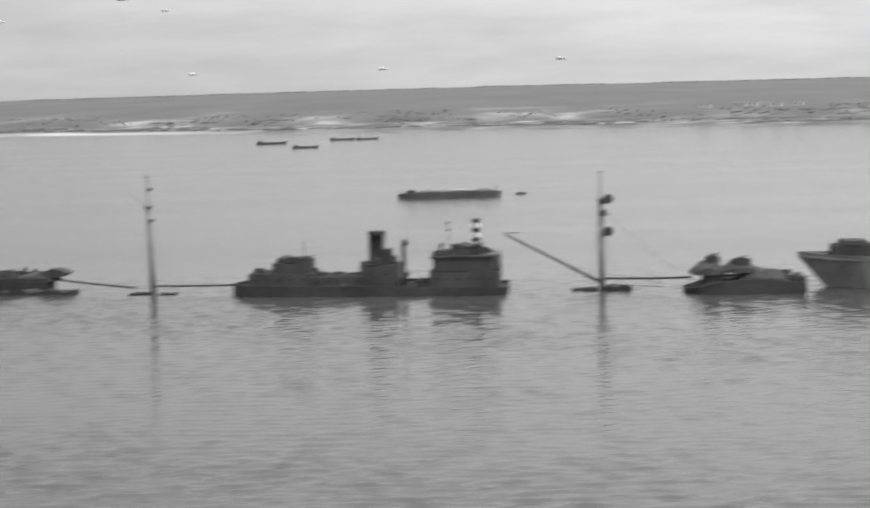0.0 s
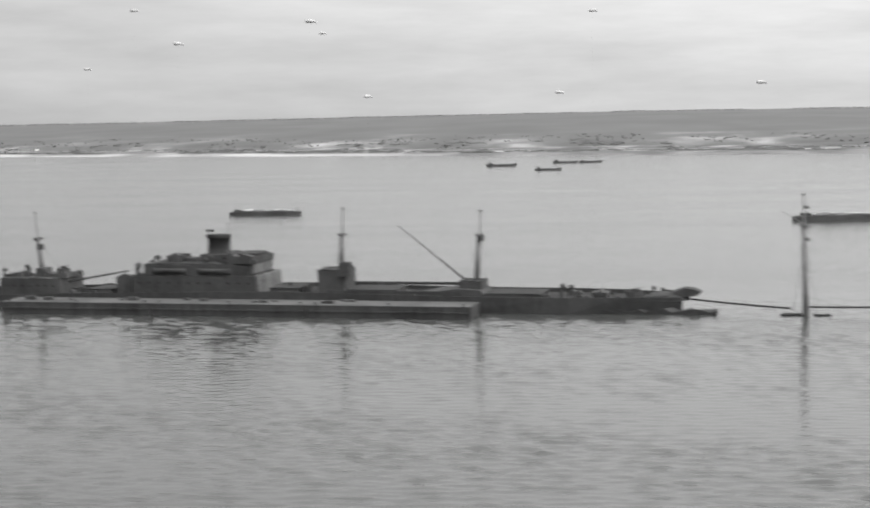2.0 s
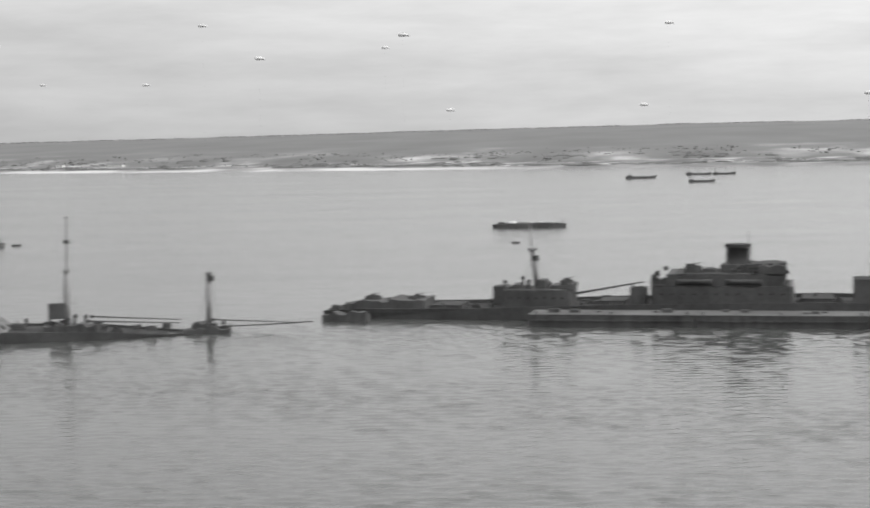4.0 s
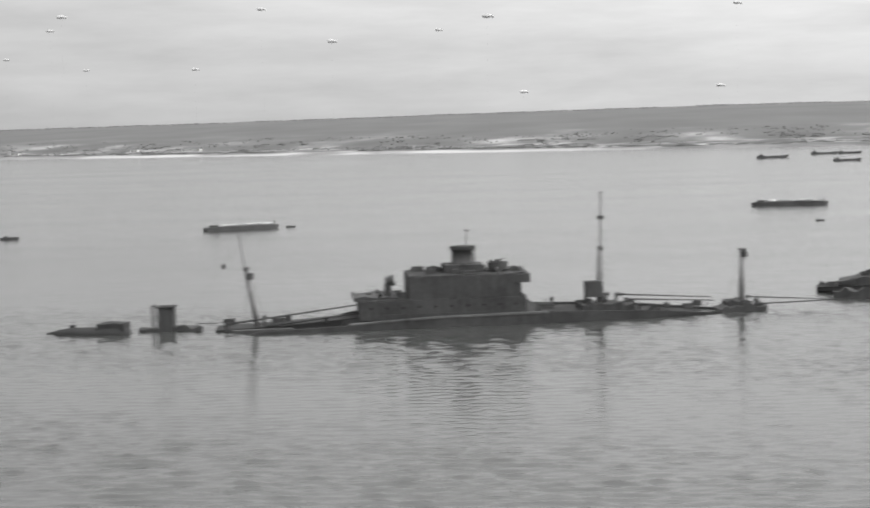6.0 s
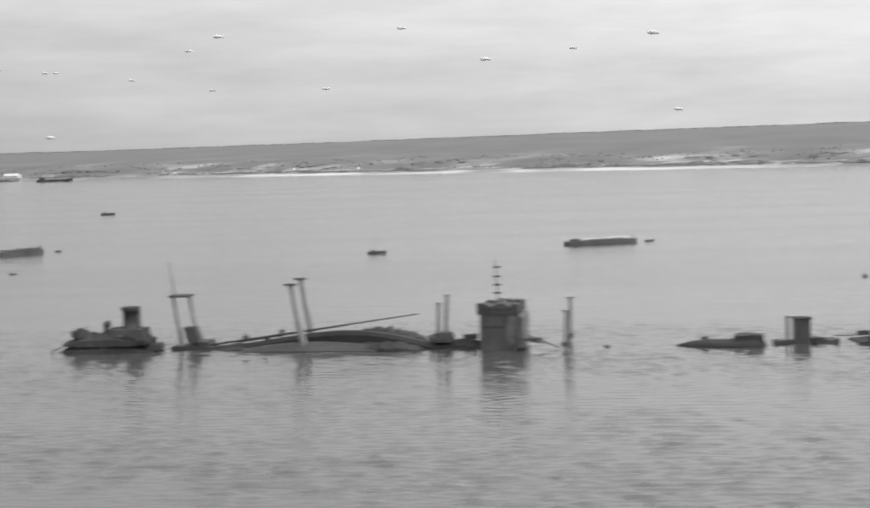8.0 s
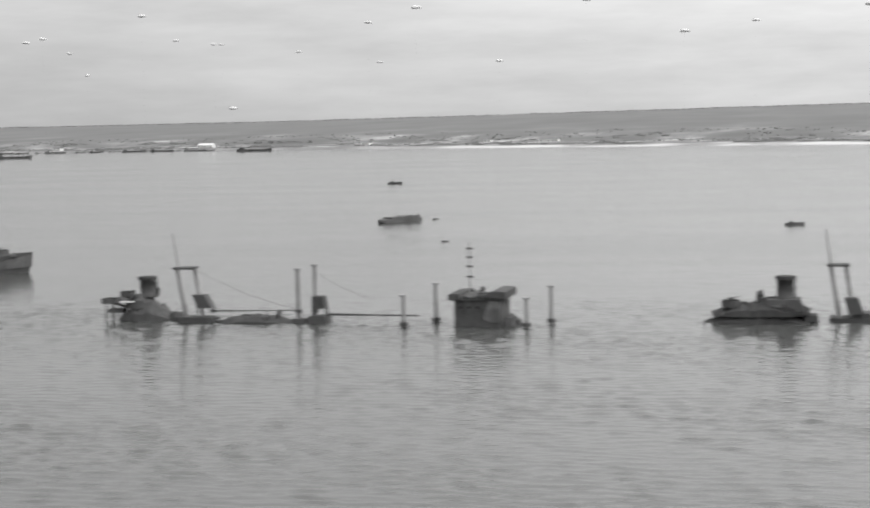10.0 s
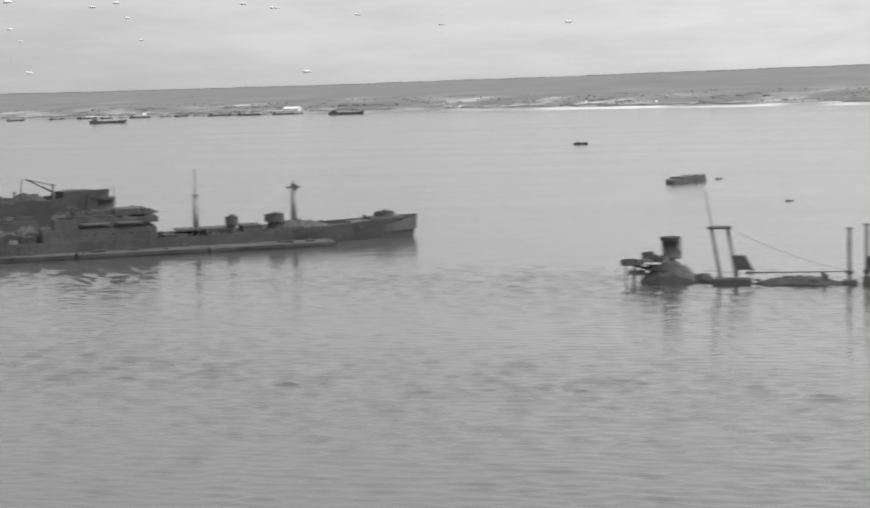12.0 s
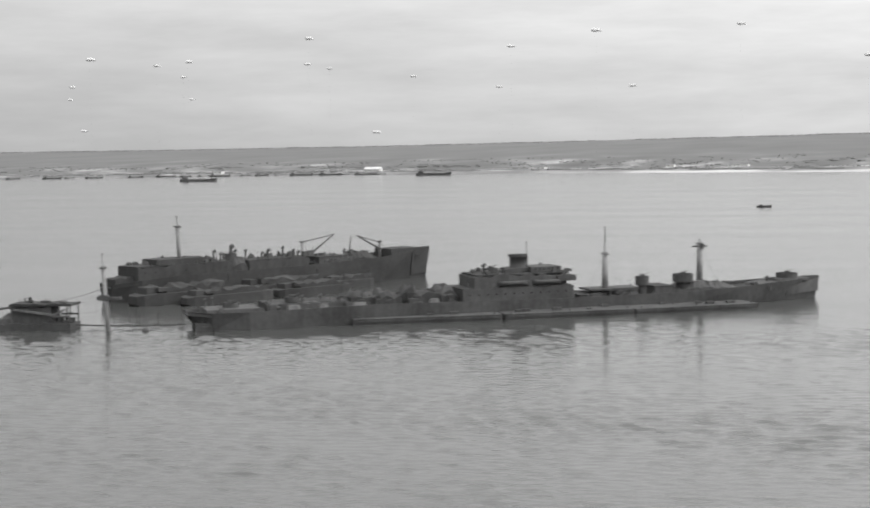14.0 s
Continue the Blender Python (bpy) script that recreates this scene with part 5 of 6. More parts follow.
def tanker_like():
    """The complete ship at the end of the line, on an even keel."""
    w = thing("moored_steamer", pose(-480.4, 322.8, 0, 0, 0, 29.4) @ Matrix.Diagonal((1.0095, 1, 1, 1)), "complete dark steamer afloat with pale bow and gun tubs", "ship", "blockships")
    hull(w, [(-0.6, 2.8, 1.4, 4.1, 2.0), (0.6, 4.4, 3.0, 4.0, 1.5), (4, 6.8, 5.8, 3.8, 0.4), (12, 8.0, 7.8, 3.8), (40, 8.2, 8.0, 4.2), (80, 8.2, 8.0, 3.6), (112, 8.0, 7.8, 3.6), (130, 7.0, 6.2, 4.2),
             (142, 4.6, 3.2, 4.8), (149, 1.8, 0.9, 5.2, -0.4), (152.3, 0.3, 0.1, 5.4, -1.0)], bulwark=0.9)
    # skin over the bow flare, coloured paler to show sun on it
    part("bow_plating", Form().loft([[(x, -h - 0.06, z0), (x, -h2 - 0.08, z1), (x, -h2 + 0.1, z1), (x, -h + 0.1, z0)] for x, h, z0, h2, z1 in
         ((141.5, 3.75, 1.2, 4.1, 2.6), (145.5, 2.42, 1.4, 2.95, 3.8), (149, 1.2, 1.5, 1.6, 4.4), (152.1, 0.2, 1.6, 0.28, 4.8))]), BOW, w, "bow plating toned paler as if sunlit")
    # after deck
    part("poop_house", Form().box(3, 15, -5, 5, 2.8, 4.3, 0, 0.2), HOUSE, w)
    gun_tub(w, 9, 0, 4.3, 5.4, 1.8)
    house(w, "after_house", 16, 34, 5.2, 3.2, 5.0, ports=8)
    gun_tub(w, 22, -2.5, 5.2, 6.2, 1.6)
    part("deck_cargo", Form().heap(33.5, 47, -5.8, 5.6, 3.1, 7.0, 177, 2).ragged(34.5, 46, -5.5, 5.5, 3.1, 5.6, 0.8, 1.5, 77), BLACK_PLATE, w)
    part("deck_load", Form().heap(46.5, 60, -5.2, 5.8, 3.1, 7.6, 178, 2).ragged(47.5, 59, -4.8, 5.6, 3.1, 6.0, 0.7, 1.6, 78), BLACK_PLATE, w)
    part("awning", Form().ragged(16.5, 31, -5.8, -3.0, 3.2, 5.1, 0.3, 1.4, 79), HOUSE, w)
    for x, y, s in ((20, -6.4, 3.2), (27, -6.6, 2.4), (34.5, -6.0, 3.6), (52, -6.2, 2.6)):
        part("stacked_canvas", Form().box(x, x + s, y - 0.9, y + 0.9, 3.0, 4.7, 0.1, 0.45), FACE, w, "pale canvas-covered stack")
    # midship
    mid = house(w, "midship_house", 60.0, 86.0, 6.6, 2.8, 6.4, ports=12)
    part("upper_house", Form().ragged(62.8, 84.6, -6.2, 5.6, 6.2, 9.2, 0.6, 1.3, 16), HOUSE, mid)
    gear(w, 61, 86, 6.2, 6.4, 14, 75, 1.4)
    # sun on the right-hand fronts is painted as a paler grey
    part("house_front", Form().box(86.0, 86.4, -6.4, 6.4, 3.2, 6.2), FACE, mid, "house front toned paler as if sunlit")
    part("upper_front", Form().box(84.6, 85.0, -5.4, 5.4, 6.7, 9.1), FACE, mid)
    part("top_deck", Form().box(63.4, 85.6, -5.4, 5.4, 9.1, 9.4), DECK, mid)
    part("bridge", Form().box(77.0, 84.4, -3.8, 3.8, 9.45, 10.6).box(82.4, 86.8, -6.8, 6.8, 7.4, 8.7), HOUSE, mid)
    windows(mid, 77.6, 84, -3.8, 10.1, 6, 0.45)
    gun_tub(w, 68.2, -1.5, 9.4, 10.6, 1.8)
    part("casing", Form().box(72.0, 78.4, -2.6, 2.6, 9.45, 10.4), HOUSE, w)
    funnel(w, 75.2, 1.95, 1.7, 10.0, 13.3, 0.1)
    part("aerial_pole", Form().tube((77.4, 0, 10.5), (77.4, 0, 16.4), 0.1, n=6), MAST, w)
    lifeboat(w, 72, -6.3, 6.8)
    lifeboat(w, 80, -6.3, 6.8)
    # fore deck
    hatch(w, 88.5, 95, 4.5, 2.8, 0.8)
    part("mast_table", Form().box(91.5, 104, -3.4, 3.4, 4.4, 4.8).box(95, 98.5, -2, 2, 2.8, 4.4), HOUSE, w)
    mast(w, 96.6, 4.6, 12.9, 19.1, 0.6, 0.1, tree=1.3)
    gun_tub(w, 104.9, -2.5, 5.2, 7.3, 1.6, pedestal=2.4)
    hatch(w, 107.5, 112, 4.2, 3.0, 1.8)
    gun_tub(w, 115.4, -2.2, 5.6, 7.4, 2.4, pedestal=2.6)
    part("fore_house", Form().heap(110, 131, -4.4, 4.4, 2.6, 5.6, 78), HOUSE, w)
    mast(w, 120.7, 5.4, 14.4, 15.4, 0.62, 0.2, tree=1.3, table=12.9)
    part("yard", Form().box(119.0, 122.6, -0.25, 0.25, 13.4, 13.8), STEEL, w)
    winch(w, 134, -2, 3.4)
    part("gun_platform", Form().box(139.4, 148.2, -2.8, 2.8, 4.6, 5.2, 0, 0.2), HOUSE, w)
    gun_tub(w, 143.8, 0, 5.2, 6.3, 2.6)
    part("breakwater", Form().prism([(134, 3.4), (140, 3.9), (139.4, 4.6), (134.6, 4.2)], -3.6, 3.6), HOUSE, w)
    gear(w, 2, 58, 7, 3.3, 64, 71, 1.7)
    gear(w, 63, 86, 5.5, 9.4, 22, 72, 1.1)
    gear(w, 87, 112, 6.5, 2.8, 24, 73, 1.3)
    gear(w, 112, 150, 2.6, 4.2, 14, 74, 0.9)
    for x in (6, 30, 58, 90, 110, 136):
        part("bollard", Form().tube((x, -6.2, 3.0), (x, -6.2, 4.1), 0.28, n=8), STEEL, w)


def ship_behind():
    w = thing("cargo_ship", pose(-523.6, 381, 0, 0, 0, 53), "grey cargo ship lying behind the moored steamer", "ship")
    hull(w, [(-3.0, 3.5, 2.0, 4.8), (4, 6.6, 5.8, 5.6), (15, 7.2, 7.0, 6.2), (55, 7.4, 7.2, 6.4), (82, 7.2, 6.6, 7.0), (95, 4.8, 3.2, 8.0), (104, 1.0, 0.3, 8.6, -1.0), (105.6, 0.3, 0.1, 8.7, -1.6)], material=BLACK_PLATE, bulwark=1.0)
    house(w, "after_house", 3.5, 32, 5.4, 4.8, 8.9, ports=9, jag=0.5, material=BLACK_PLATE)
    part("poop_gear", Form().ragged(-2, 4, -3, 3, 3.8, 6.4, 0.5, 1.0, 87), BLACK_PLATE, w)
    part("bridge", Form().box(10, 24, -4, 4, 9.0, 10.4), BLACK_PLATE, w)
    gun_tub(w, 34.5, -1, 8.0, 10.6, 1.6, pedestal=2.4)
    cowl(w, 36.5, 2, 6, 12.6, 0.6)
    mast(w, 19.0, 9, 18.8, 21.6, 0.45, -0.4, tree=1.6)
    house(w, "midship_house", 38, 58, 4.8, 5.4, 8.6, material=BLACK_PLATE, jag=0.5)
    mast(w, 59.0, 5.4, 12.6, 12.6, 0.4, 0, tree=0.8)
    boom(w, (60.5, -1, 8.5), (68.8, -2, 14.2), 0.3)
    cable(w, (68.8, -2, 14.2), (59.0, 0, 12.4), 0.1, 0.12)
    mast(w, 86.8, 6, 11.2, 11.2, 0.4, 0, tree=0.8)
    boom(w, (86, -1, 9.0), (76.8, -2, 13.4), 0.3)
    cable(w, (76.8, -2, 13.4), (86.8, 0, 11.0), 0.1, 0.12)
    boom(w, (76.4, 1, 8.8), (77.2, 1, 13.4), 0.2)
    hatch(w, 62, 72, 4, 5.4, 2.6)
    gear(w, 3, 36, 5, 8.8, 26, 81, 1.7)
    gear(w, 36, 62, 4.5, 8.4, 26, 82, 1.6)
    part("deck_load", Form().heap(61, 84, -4.5, 4.5, 5.4, 9.0, 84, 2), BLACK_PLATE, w)
    part("boat_stowage", Form().heap(24, 40, -4.6, 4.5, 5.0, 10.4, 86, 2), BLACK_PLATE, w)
    gear(w, 60, 90, 5.5, 5.6, 14, 83, 2.2)
    house(w, "forecastle", 88, 99, 4.0, 6.6, 8.8, material=BLACK_PLATE)
    part("bow_plating", Form().loft([[(x, -h - 0.05, z0), (x, -h2 - 0.07, z1), (x, -h2 + 0.1, z1), (x, -h + 0.1, z0)] for x, h, z0, h2, z1 in
         ((95.5, 3.4, 0.8, 4.7, 7.6), (100, 1.6, 0.8, 2.6, 8.0), (104, 0.45, 0.8, 0.95, 8.2))]), BLACK_PLATE, w)


def landing_stage():
    """Low floating stage with a cluttered deck, and the lone mast beside it."""
    w = thing("floating_stage", pose(-520.6, 320, 0, 0, 0, 6), "low dark floating stage with open frame deckhouse", "pontoon")
    part("float", Form().ragged(-4.5, 14.0, -3.4, 3.4, -0.5, 1.5, 0.3, 1.1, 90), HULL, w)
    part("deckhouse", Form().ragged(0.2, 9.6, -2.5, 2.5, 1.2, 5.2, 0.5, 0.9, 91).heap(-3.5, 2.0, -2.6, 2.4, 1.2, 3.6, 191), HOUSE, w)
    part("awning_slope", Form().prism([(1.0, 4.4), (10.2, 3.1), (12.8, 4.4), (12.8, 4.75), (10.0, 3.6), (1.2, 4.8)], -3.3, -2.7), FACE, w, "pale sagging canvas")
    gear(w, -4.0, 13.5, 2.8, 1.4, 18, 96, 1.4)
    gear(w, 1, 12, 2.0, 5.7, 7, 97, 0.6)
    part("roof", Form().ragged(0.0, 14.2, -3.0, 3.0, 5.3, 5.85, 0.25, 1.1, 92), DECK, w)
    for x in (11.2, 13.8):
        for y in (-2.6, 2.6):
            part("stanchion", Form().tube((x, y, 1.2), (x, y, 5.5), 0.16, n=8), STEEL, w)
    for y in (-3.2, 2.5):
        part("rail", Form().box(9.8, 14.0, y, y + 0.3, 2.9, 3.3), FACE, w, "pale side rail")
    part("gangway", Form().tube((-8.4, 0, 3.9), (0.8, 0, 5.0), 0.3, n=6).tube((-8.4, 0, 3.9), (-8.4, 0, -0.4), 0.25, n=6), HOUSE, w)
    part("gangway_rail", Form().tube((-8.4, -0.8, 2.2), (0.4, -0.8, 2.6), 0.12, n=6), STEEL, w)
    part("stove_pipe", Form().tube((2.6, 0, 5.6), (2.6, 0, 7.0), 0.2, n=8), STEEL, w)
    cable(w, (14, 0, 0.9), (39.6, -1.5, 1.0), 0.3, 0.16)
    m = thing("lone_mast", pose(-497.2, 317, 0), "lone mast of a sunken ship with slack stays", "mast")
    mast(m, 0.4, -2.5, 14.0, 17.0, 0.42, -0.8, tree=1.0, y=0.0)
    part("yard", Form().box(-2.0, 3.6, -0.3, 0.3, 6.9, 7.5).box(-1.4, 0.6, -0.5, 0.5, 6.7, 7.9), STEEL, m)
    cable(m, (0.0, 0, 9.6), (-14, 1, 6.2), 0.5, 0.05)
    b = thing("mooring_buoy", pose(-488.6, 318, 0), "small dark mooring buoy", "buoy", "buoys")
    smooth(part("buoy_body", Form().tube((0, 0, -0.4), (0, 0, 0.7), 0.9, 0.7, 12).tube((0, 0, 0.7), (0, 0, 1.1), 0.2, n=6), CRAFT, b))


# ---------------------------------------------------------------- lighters and boats
def pontoon(m, long, wide=8.5, high=2.3, deck=None, label="flat steel pontoon lighter with pale deck moored alongside"):
    w = thing("pontoon_lighter", m, label, "pontoon", "pontoons alongside")
    part("pontoon_hull", Form().prism([(0.15, -0.6), (long - 0.15, -0.6), (long - 0.02, high - 0.15), (0.02, high - 0.15)], 0, wide), PONTOON_SIDE, w)
    part("pontoon_deck", Form().box(0.05, long - 0.05, -0.08, wide + 0.08, high - 0.15, high), deck or PONTOON_TOP, w, "flat plated deck")
    part("rubbing_strake", Form().box(0.6, long - 0.6, -0.25, 0, high * 0.45, high * 0.45 + 0.3), PONTOON_SIDE, w)
    rnd = random.Random(int(m.translation.x))
    for i in range(5):
        x, y, k = rnd.uniform(1.5, long - 4), rnd.uniform(2, wide - 1.2), rnd.uniform(0.5, 1.4)
        part("deck_crate", Form().box(x, x + k * 1.6, y - 0.6, y + 0.6, high - 0.02, high + 0.5 * k, 0, 0.06), HOUSE if i % 2 else PONTOON_SIDE, w)
    for i in range(3):
        x = 1.5 + (long - 3) * i / 2
        part("bollard", Form().tube((x, 0.8, high), (x, 0.8, high + 0.5), 0.2, n=8), STEEL, w)


def lighter(m, long, wide, high, house_at, cover=None):
    """A dumb barge or landing craft: swim ends, coamings and a stern house."""
    coat = cover or CRAFT
    w = thing("barge", m, "dark laden barge at anchor with low stern house", "barge", "anchored barges")
    h = high
    rings = []
    for t, hb, top, dip in ((0, 0.4, 0.75, 0.3), (0.05, 0.72, 0.85, -0.5), (0.2, 1, 0.92, -0.6), (0.8, 1, 0.92, -0.6), (0.94, 0.7, 0.9, -0.5), (1.0, 0.3, 0.85, 0.4)):
        x, b = t * long, hb * wide / 2
        rings.append([(x, -b, dip), (x, -b, h * top), (x, b, h * top), (x, b, dip)])
    part("barge_hull", Form().loft(rings), coat, w)
    part("hold_coaming", Form().box(long * 0.26, long * 0.84, -wide * 0.36, wide * 0.36, h * 0.9, h * 1.12), coat, w)
    part("cargo_cover", Form().ragged(long * 0.18, long * 0.9, -wide * 0.36, wide * 0.36, h * 1.05, h * 1.42, h * 0.3, long * 0.06, int(long * 10)), cover or BALE, w)
    x = long * house_at
    part("stern_house", Form().box(x - 1.5, x + 1.5, -wide * 0.25, wide * 0.25, h * 0.85, h * 1.4, 0, 0.2), coat, w)
    part("samson_post", Form().tube((long * 0.95, 0, h), (long * 0.95, 0, h * 1.9), 0.18, n=8), coat, w)


def launch(m, long, name="small_boat", group="small boats"):
    w = thing(name, m, "small dark open boat on the water", "boat", group)
    rings = []
    for i in range(9):
        t = i / 8
        k = max(0.06, 1 - abs(2 * t - 0.9) ** 2.4) if t > 0.45 else max(0.6, 1 - abs(2 * t - 0.9) ** 3)
        b, top = long * 0.15 * k, long * (0.10 + 0.05 * t * t)
        rings.append([(t * long, -b * 0.7, -0.3), (t * long, -b, top), (t * long, -b * 0.8, top), (t * long, -b * 0.7, top * 0.5),
                      (t * long, b * 0.7, top * 0.5), (t * long, b * 0.8, top), (t * long, b, top), (t * long, b * 0.7, -0.3)])
    part("boat_hull", Form().loft(rings), CRAFT, w)
    part("cuddy", Form().box(long * 0.2, long * 0.42, -long * 0.09, long * 0.09, long * 0.06, long * 0.19, 0, 0.08), CRAFT, w)


def landing_craft(m, long=46.0, wide=9.5, label="grey landing craft lying off the beach", coat=None):
    coat = coat or CRAFT
    k = long / 46
    w = thing("landing_craft", m, label, "landing craft", "landing craft off the beach")
    part("craft_hull", Form().loft([[(x, -b, -0.5 + d), (x, -b, z), (x, -b + 0.4, z), (x, -b + 0.4, 1.0 * k), (x, b - 0.4, 1.0 * k), (x, b - 0.4, z), (x, b, z), (x, b, -0.5 + d)] for x, b, z, d in
         ((0, wide * 0.45, 3.4 * k, 0.4), (long * 0.1, wide / 2, 3.0 * k, 0), (long * 0.8, wide / 2, 2.9 * k, 0), (long * 0.92, wide / 2, 3.6 * k, 0.4), (long, wide * 0.46, 4.0 * k, 1.4))]), coat, w)
    part("ramp", Form().box(long - 0.2, long + 0.3, -wide * 0.4, wide * 0.4, 0.8, 4.2 * k, 0.5), coat, w)
    b = part("bridge", Form().box(long * 0.07, long * 0.2, -wide * 0.3, wide * 0.3, 2.8 * k, 5.4 * k, 0, 0.2), coat, w)
    part("mast", Form().tube((long * 0.12, 0, 5.2 * k), (long * 0.12, 0, 8.4 * k), 0.15, n=6), coat, b)


def barrage_balloon(m, size):
    """Fat envelope with three stabiliser fins."""
    w = thing("barrage_balloon", m, "silver barrage balloon flying over the shore", "balloon", "barrage balloons")
    rings = []
    for t, r in ((-0.5, 0.03), (-0.46, 0.12), (-0.36, 0.19), (-0.2, 0.22), (0.0, 0.215), (0.2, 0.17), (0.38, 0.1), (0.5, 0.02)):
        rings.append([(t * size, r * size * math.cos(a), r * size * math.sin(a) * (0.85 if math.sin(a) > 0 else 0.7)) for a in (2 * math.pi * i / 14 for i in range(14))])
    smooth(part("envelope", Form().loft(rings), SILVER, w))
    for a in (math.radians(205), math.radians(-25), math.radians(270)):
        c, s = math.cos(a), math.sin(a)
        rings = []
        for u, x0, x1, k in ((0.03, 0.2, 0.46, 0.035), (0.1, 0.26, 0.5, 0.045), (0.15, 0.36, 0.5, 0.02)):
            rings.append([(x * size, (u * c + o * -s) * size, (u * s + o * c) * size) for x, o in ((x0, 0), ((x0 + x1) / 2, k), (x1, 0), ((x0 + x1) / 2, -k))])
        smooth(part("fin", Form().loft(rings), SILVER, w))
    drop = m.translation.z
    part("tether", Form().tube((-0.1 * size, 0, -drop - 2), (-0.1 * size, 0, -0.1 * size), 0.008, n=3), ROPE, w)


def beach_house(m, long, deep, wall, roof, tiles=None):
    w = thing("beach_house", m, "whitewashed shore building with dark roof", "house", "houses on the shore")
    part("wall", Form().box(-long / 2, long / 2, 0, deep, -1, wall), LIME, w)
    f = Form()
    a = [(-long / 2 - 0.4, -0.5, wall), (-long / 2 - 0.4, deep / 2, wall + roof), (-long / 2 - 0.4, deep + 0.5, wall)]
    f.loft([a, [(long / 2 + 0.4, y, z) for _, y, z in a]])
    part("roof", f, tiles or SLATE, w)
    n = max(2, int(long / 5))
    for i in range(n):
        x = -long / 2 + long * (i + 0.5) / n
        win = part("window", Form().box(x - 0.5, x + 0.5, -0.06, 0.06, wall * 0.35, wall * 0.75), GLASS, w)
        part("sill", Form().box(x - 0.6, x + 0.6, -0.16, 0.02, wall * 0.35 - 0.12, wall * 0.35), LIME, win)


wreck_awash()
stern_wreck()
grey_bow()
long_ship()
low_ship()
capsized_hull()
deck_box()
broken_ship()
funnel_wreck(-166, 300, 0.7, True)
posts_ship()
funnel_wreck(-282.4, 302, 2.9, False)
tanker_like()
ship_behind()
landing_stage()

# pontoons along the long steamer, end to end
for i in range(3):
    s = 31.84 * i
    a = radians(-9.15)
    pontoon(pose(137.6 + s * math.cos(a), 316.2 + s * math.sin(a), 0, 0, 0, -9.15), 31.82, 8.2, 2.4)
# and along the moored steamer
for x, y, turn, long, high in ((-477.3, 318.4, 26.6, 33, 1.5), (-445.6, 331.0, 21.5, 33, 1.3), (-414.2, 343.4, 25, 30, 1.3), (-386.6, 356.4, 28, 30, 1.2)):
    pontoon(pose(x, y, 0, 0, 0, turn), long, 8.6, high, PONTOON_SIDE, "low dark steel pontoon lighter moored alongside")

# lighters alongside the cargo ship
for s, off, long, wide, high in ((-3, 13.5, 30, 10.0, 3.2), (29, 13.0, 27, 9.5, 3.0), (6, 23.5, 26, 8.5, 2.6), (34, 22.5, 24, 8.5, 2.4), (58, 12.0, 16, 8.0, 2.2)):
    a = radians(53)
    lighter(pose(-523.6 + s * math.cos(a) + off * math.sin(a), 381 + s * math.sin(a) - off * math.cos(a), 0, 0, 0, 53), long, wide, high, 0.14, BLACK_PLATE)
lighter(pose(332.8, 574, 0, 0, 0, 8), 37.5, 8.5, 1.9, 0.12)
lighter(pose(118.3, 646, 0, 0, 0, -1.5), 29.5, 7.0, 1.5, 0.12)
lighter(pose(-83.9, 571.5, 0, 0, 0, 25), 27.5, 6.5, 1.3, 0.14)
lighter(pose(-295.6, 578.3, 0, 0, 0, 58), 21.0, 6.4, 1.5, 0.8, CRAFT)
for x, y, turn, long in ((375.2, 583, 10, 4), (128.2, 553, 0, 3), (-56.0, 581.4, 20, 3.5), (-150.5, 549.5, 4, 6.5), (-376, 930, 5, 8.5), (-280.3, 598.5, 0, 2.5), (-255, 490.4, 5, 2.4)):
    launch(pose(x, y, 0, 0, 0, turn), long)
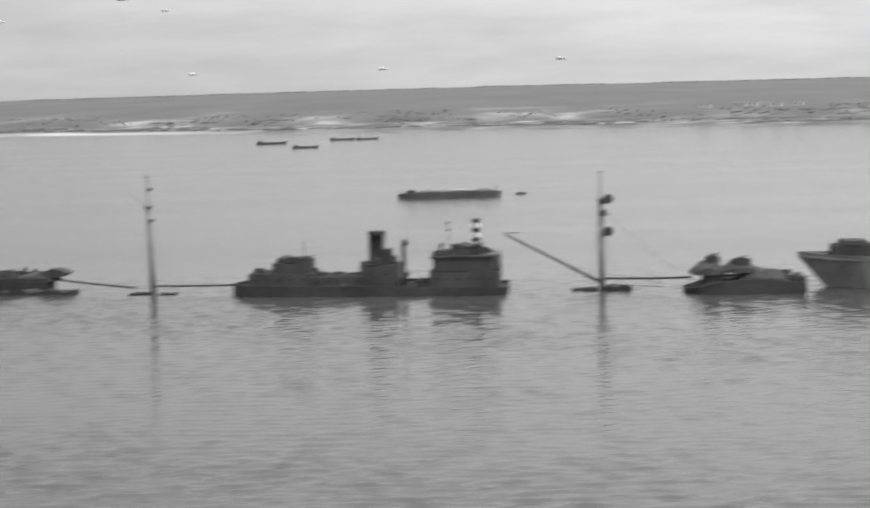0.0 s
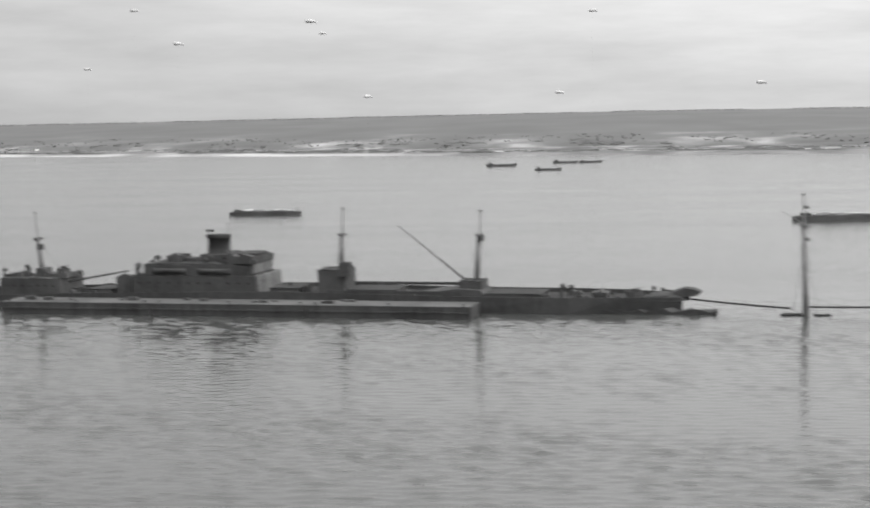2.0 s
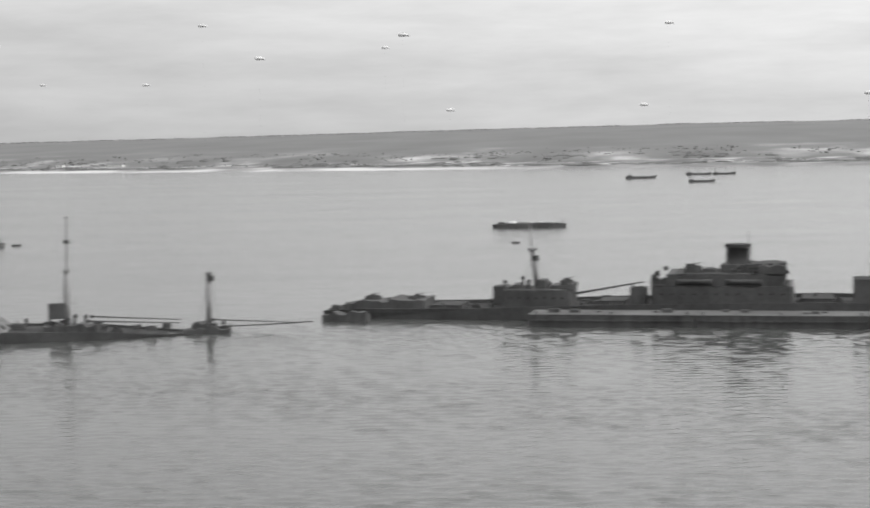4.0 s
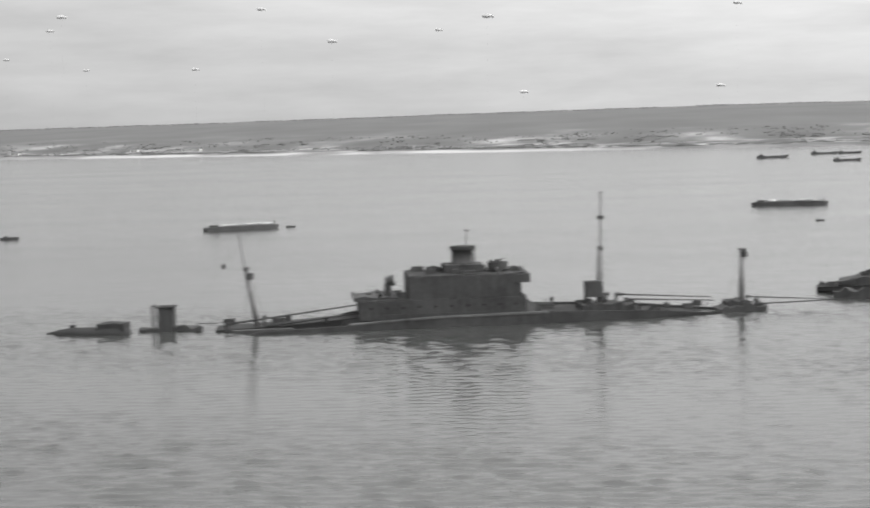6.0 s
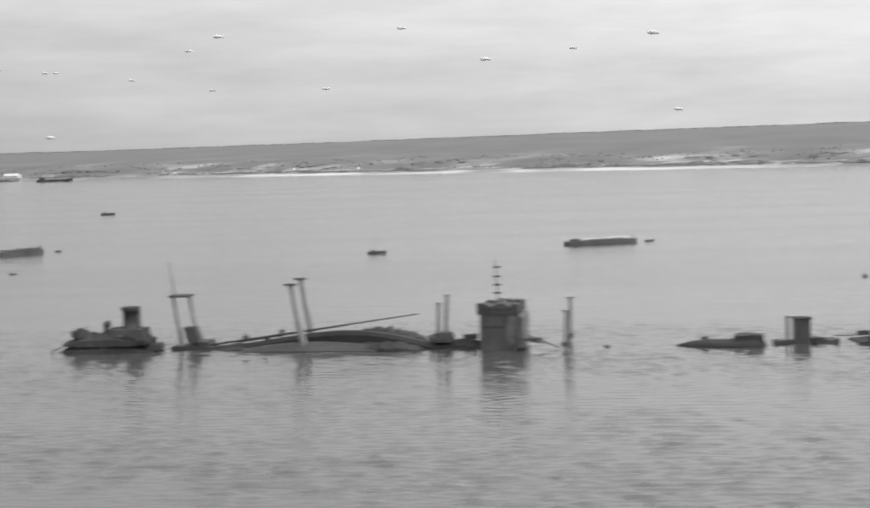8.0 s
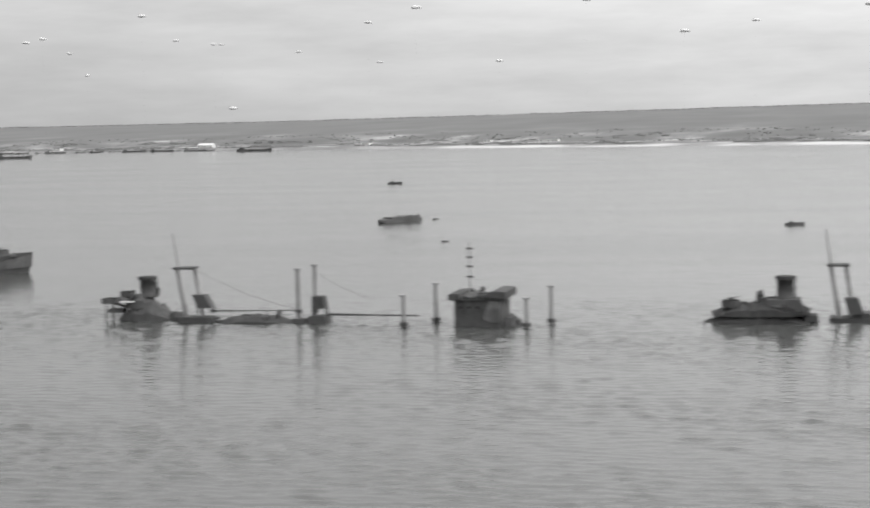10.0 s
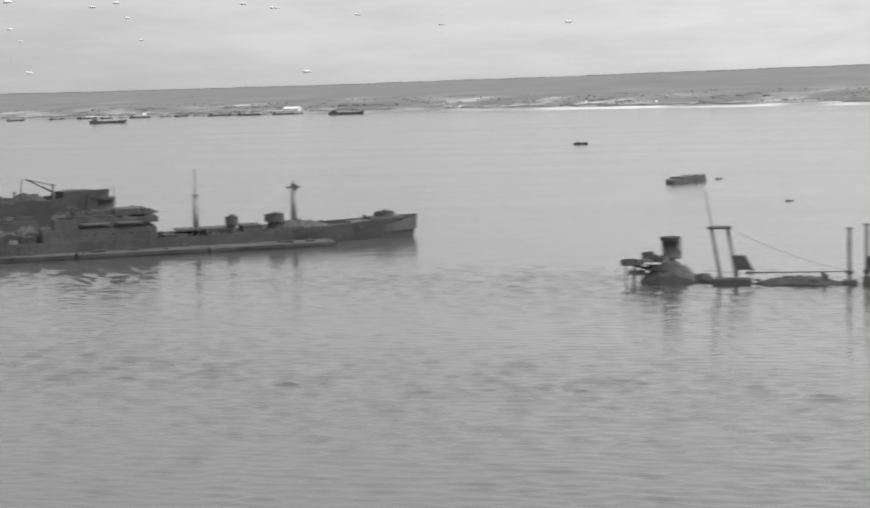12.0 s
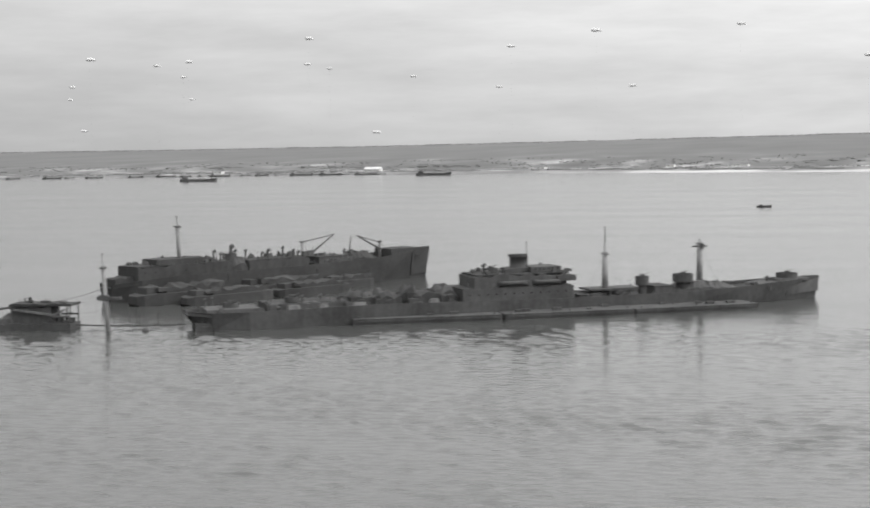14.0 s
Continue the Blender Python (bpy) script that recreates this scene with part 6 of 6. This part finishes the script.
# craft off the beach
for x, y, turn, long in ((199.5, 1278, 4, 28), (239, 1165, -2, 22), (253, 1352, 3, 24), (275, 1352, 8, 22)):
    landing_craft(pose(x, y, 0, 0, 0, turn), long * 0.85, 5.0, "dark landing craft anchored off the beach")
landing_craft(pose(-1110, 1876, 0, 0, 0, 6), 46)
landing_craft(pose(-848, 2050, 0, 0, 0, 4), 46, coat=BEACHED)
for x, off, turn, long in ((-1330, -8, 60, 34), (-1292, 6, 10, 40), (-1240, -14, 75, 30), (-1222, 10, 50, 26), (-1196, -10, 12, 42), (-1150, 4, 60, 22), (-1120, -9, 70, 34), (-1098, 12, 40, 24),
                           (-1066, -6, 8, 46), (-1040, 14, 25, 30), (-1020, -3, 15, 44), (-990, 8, 65, 24), (-962, -8, 20, 42), (-938, 5, 30, 26), (-1400, -10, 30, 36), (-1440, 8, 55, 22),
                           (-1470, -5, 10, 40), (-1530, -8, 70, 34), (760, -6, 5, 40)):
    landing_craft(pose(x, shoreline(x) + off, 0, 0, 0, turn), long * 0.72, 7.0, "grey landing craft beached at the tide line", BEACHED)

for x, d, long, deep, wall, roof in ((-958, 70, 26, 9, 4.6, 2.6), (-1210, 60, 14, 8, 4.0, 2.5), (-700, 95, 12, 8, 3.4, 2.4), (-430, 120, 26, 8, 3.2, 2.0), (-520, 130, 10, 7, 3.6, 2.2), 
                                     (640, 262, 13, 8, 4.2, 1.6), (690, 268, 17, 8, 4.2, 1.8), (716, 256, 11, 7, 4.0, 1.6), (742, 272, 10, 7, 4.0, 1.6), (800, 190, 11, 8, 3.6, 2.6)):
    y = shoreline(x) + d
    beach_house(pose(x, y, ground_height(x, d), 0, 0, -18), long, deep, wall, roof, LIME if x == -958 else None)

for x, y, z, size in ((476, 1726, 72.3, 15), (267, 2201, 73, 16), (-35, 1941, 159, 18), (1, 2233, 72, 16), (-262, 2218, 149, 18), (-682, 3225, 152, 20), (-1086, 2736, 65, 20),
                      (-1035, 3653, 172.6, 20), (-1278, 3812, 209.6, 20), (-1578, 4104, 249, 20), (-619, 2144, 189, 18), (-864, 2863, 216, 19), (-448, 2705, 231, 19),
                      (-171, 3031, 205, 19), (322, 2477, 201, 18), (-1356, 2154, 173, 18)):
    barrage_balloon(pose(x, y, z, 0, 0, 8), size * 0.78)
for x, y, z, size in ((-1620, 3029, 210.5, 20), (-1385, 2610, 192, 18), (-1844, 3730, 220, 20), (-1876, 3174, 179, 19), (-2472, 4399, 196, 20), (-2018, 4226, 182, 22), (-2106, 3712, 93, 22),
                      (-1045, 2221, 197, 17), (-1314, 3068, 206.5, 19), (-1464, 3721, 230, 20)):
    barrage_balloon(pose(x, y, z, 0, 0, -6), size * 0.78)
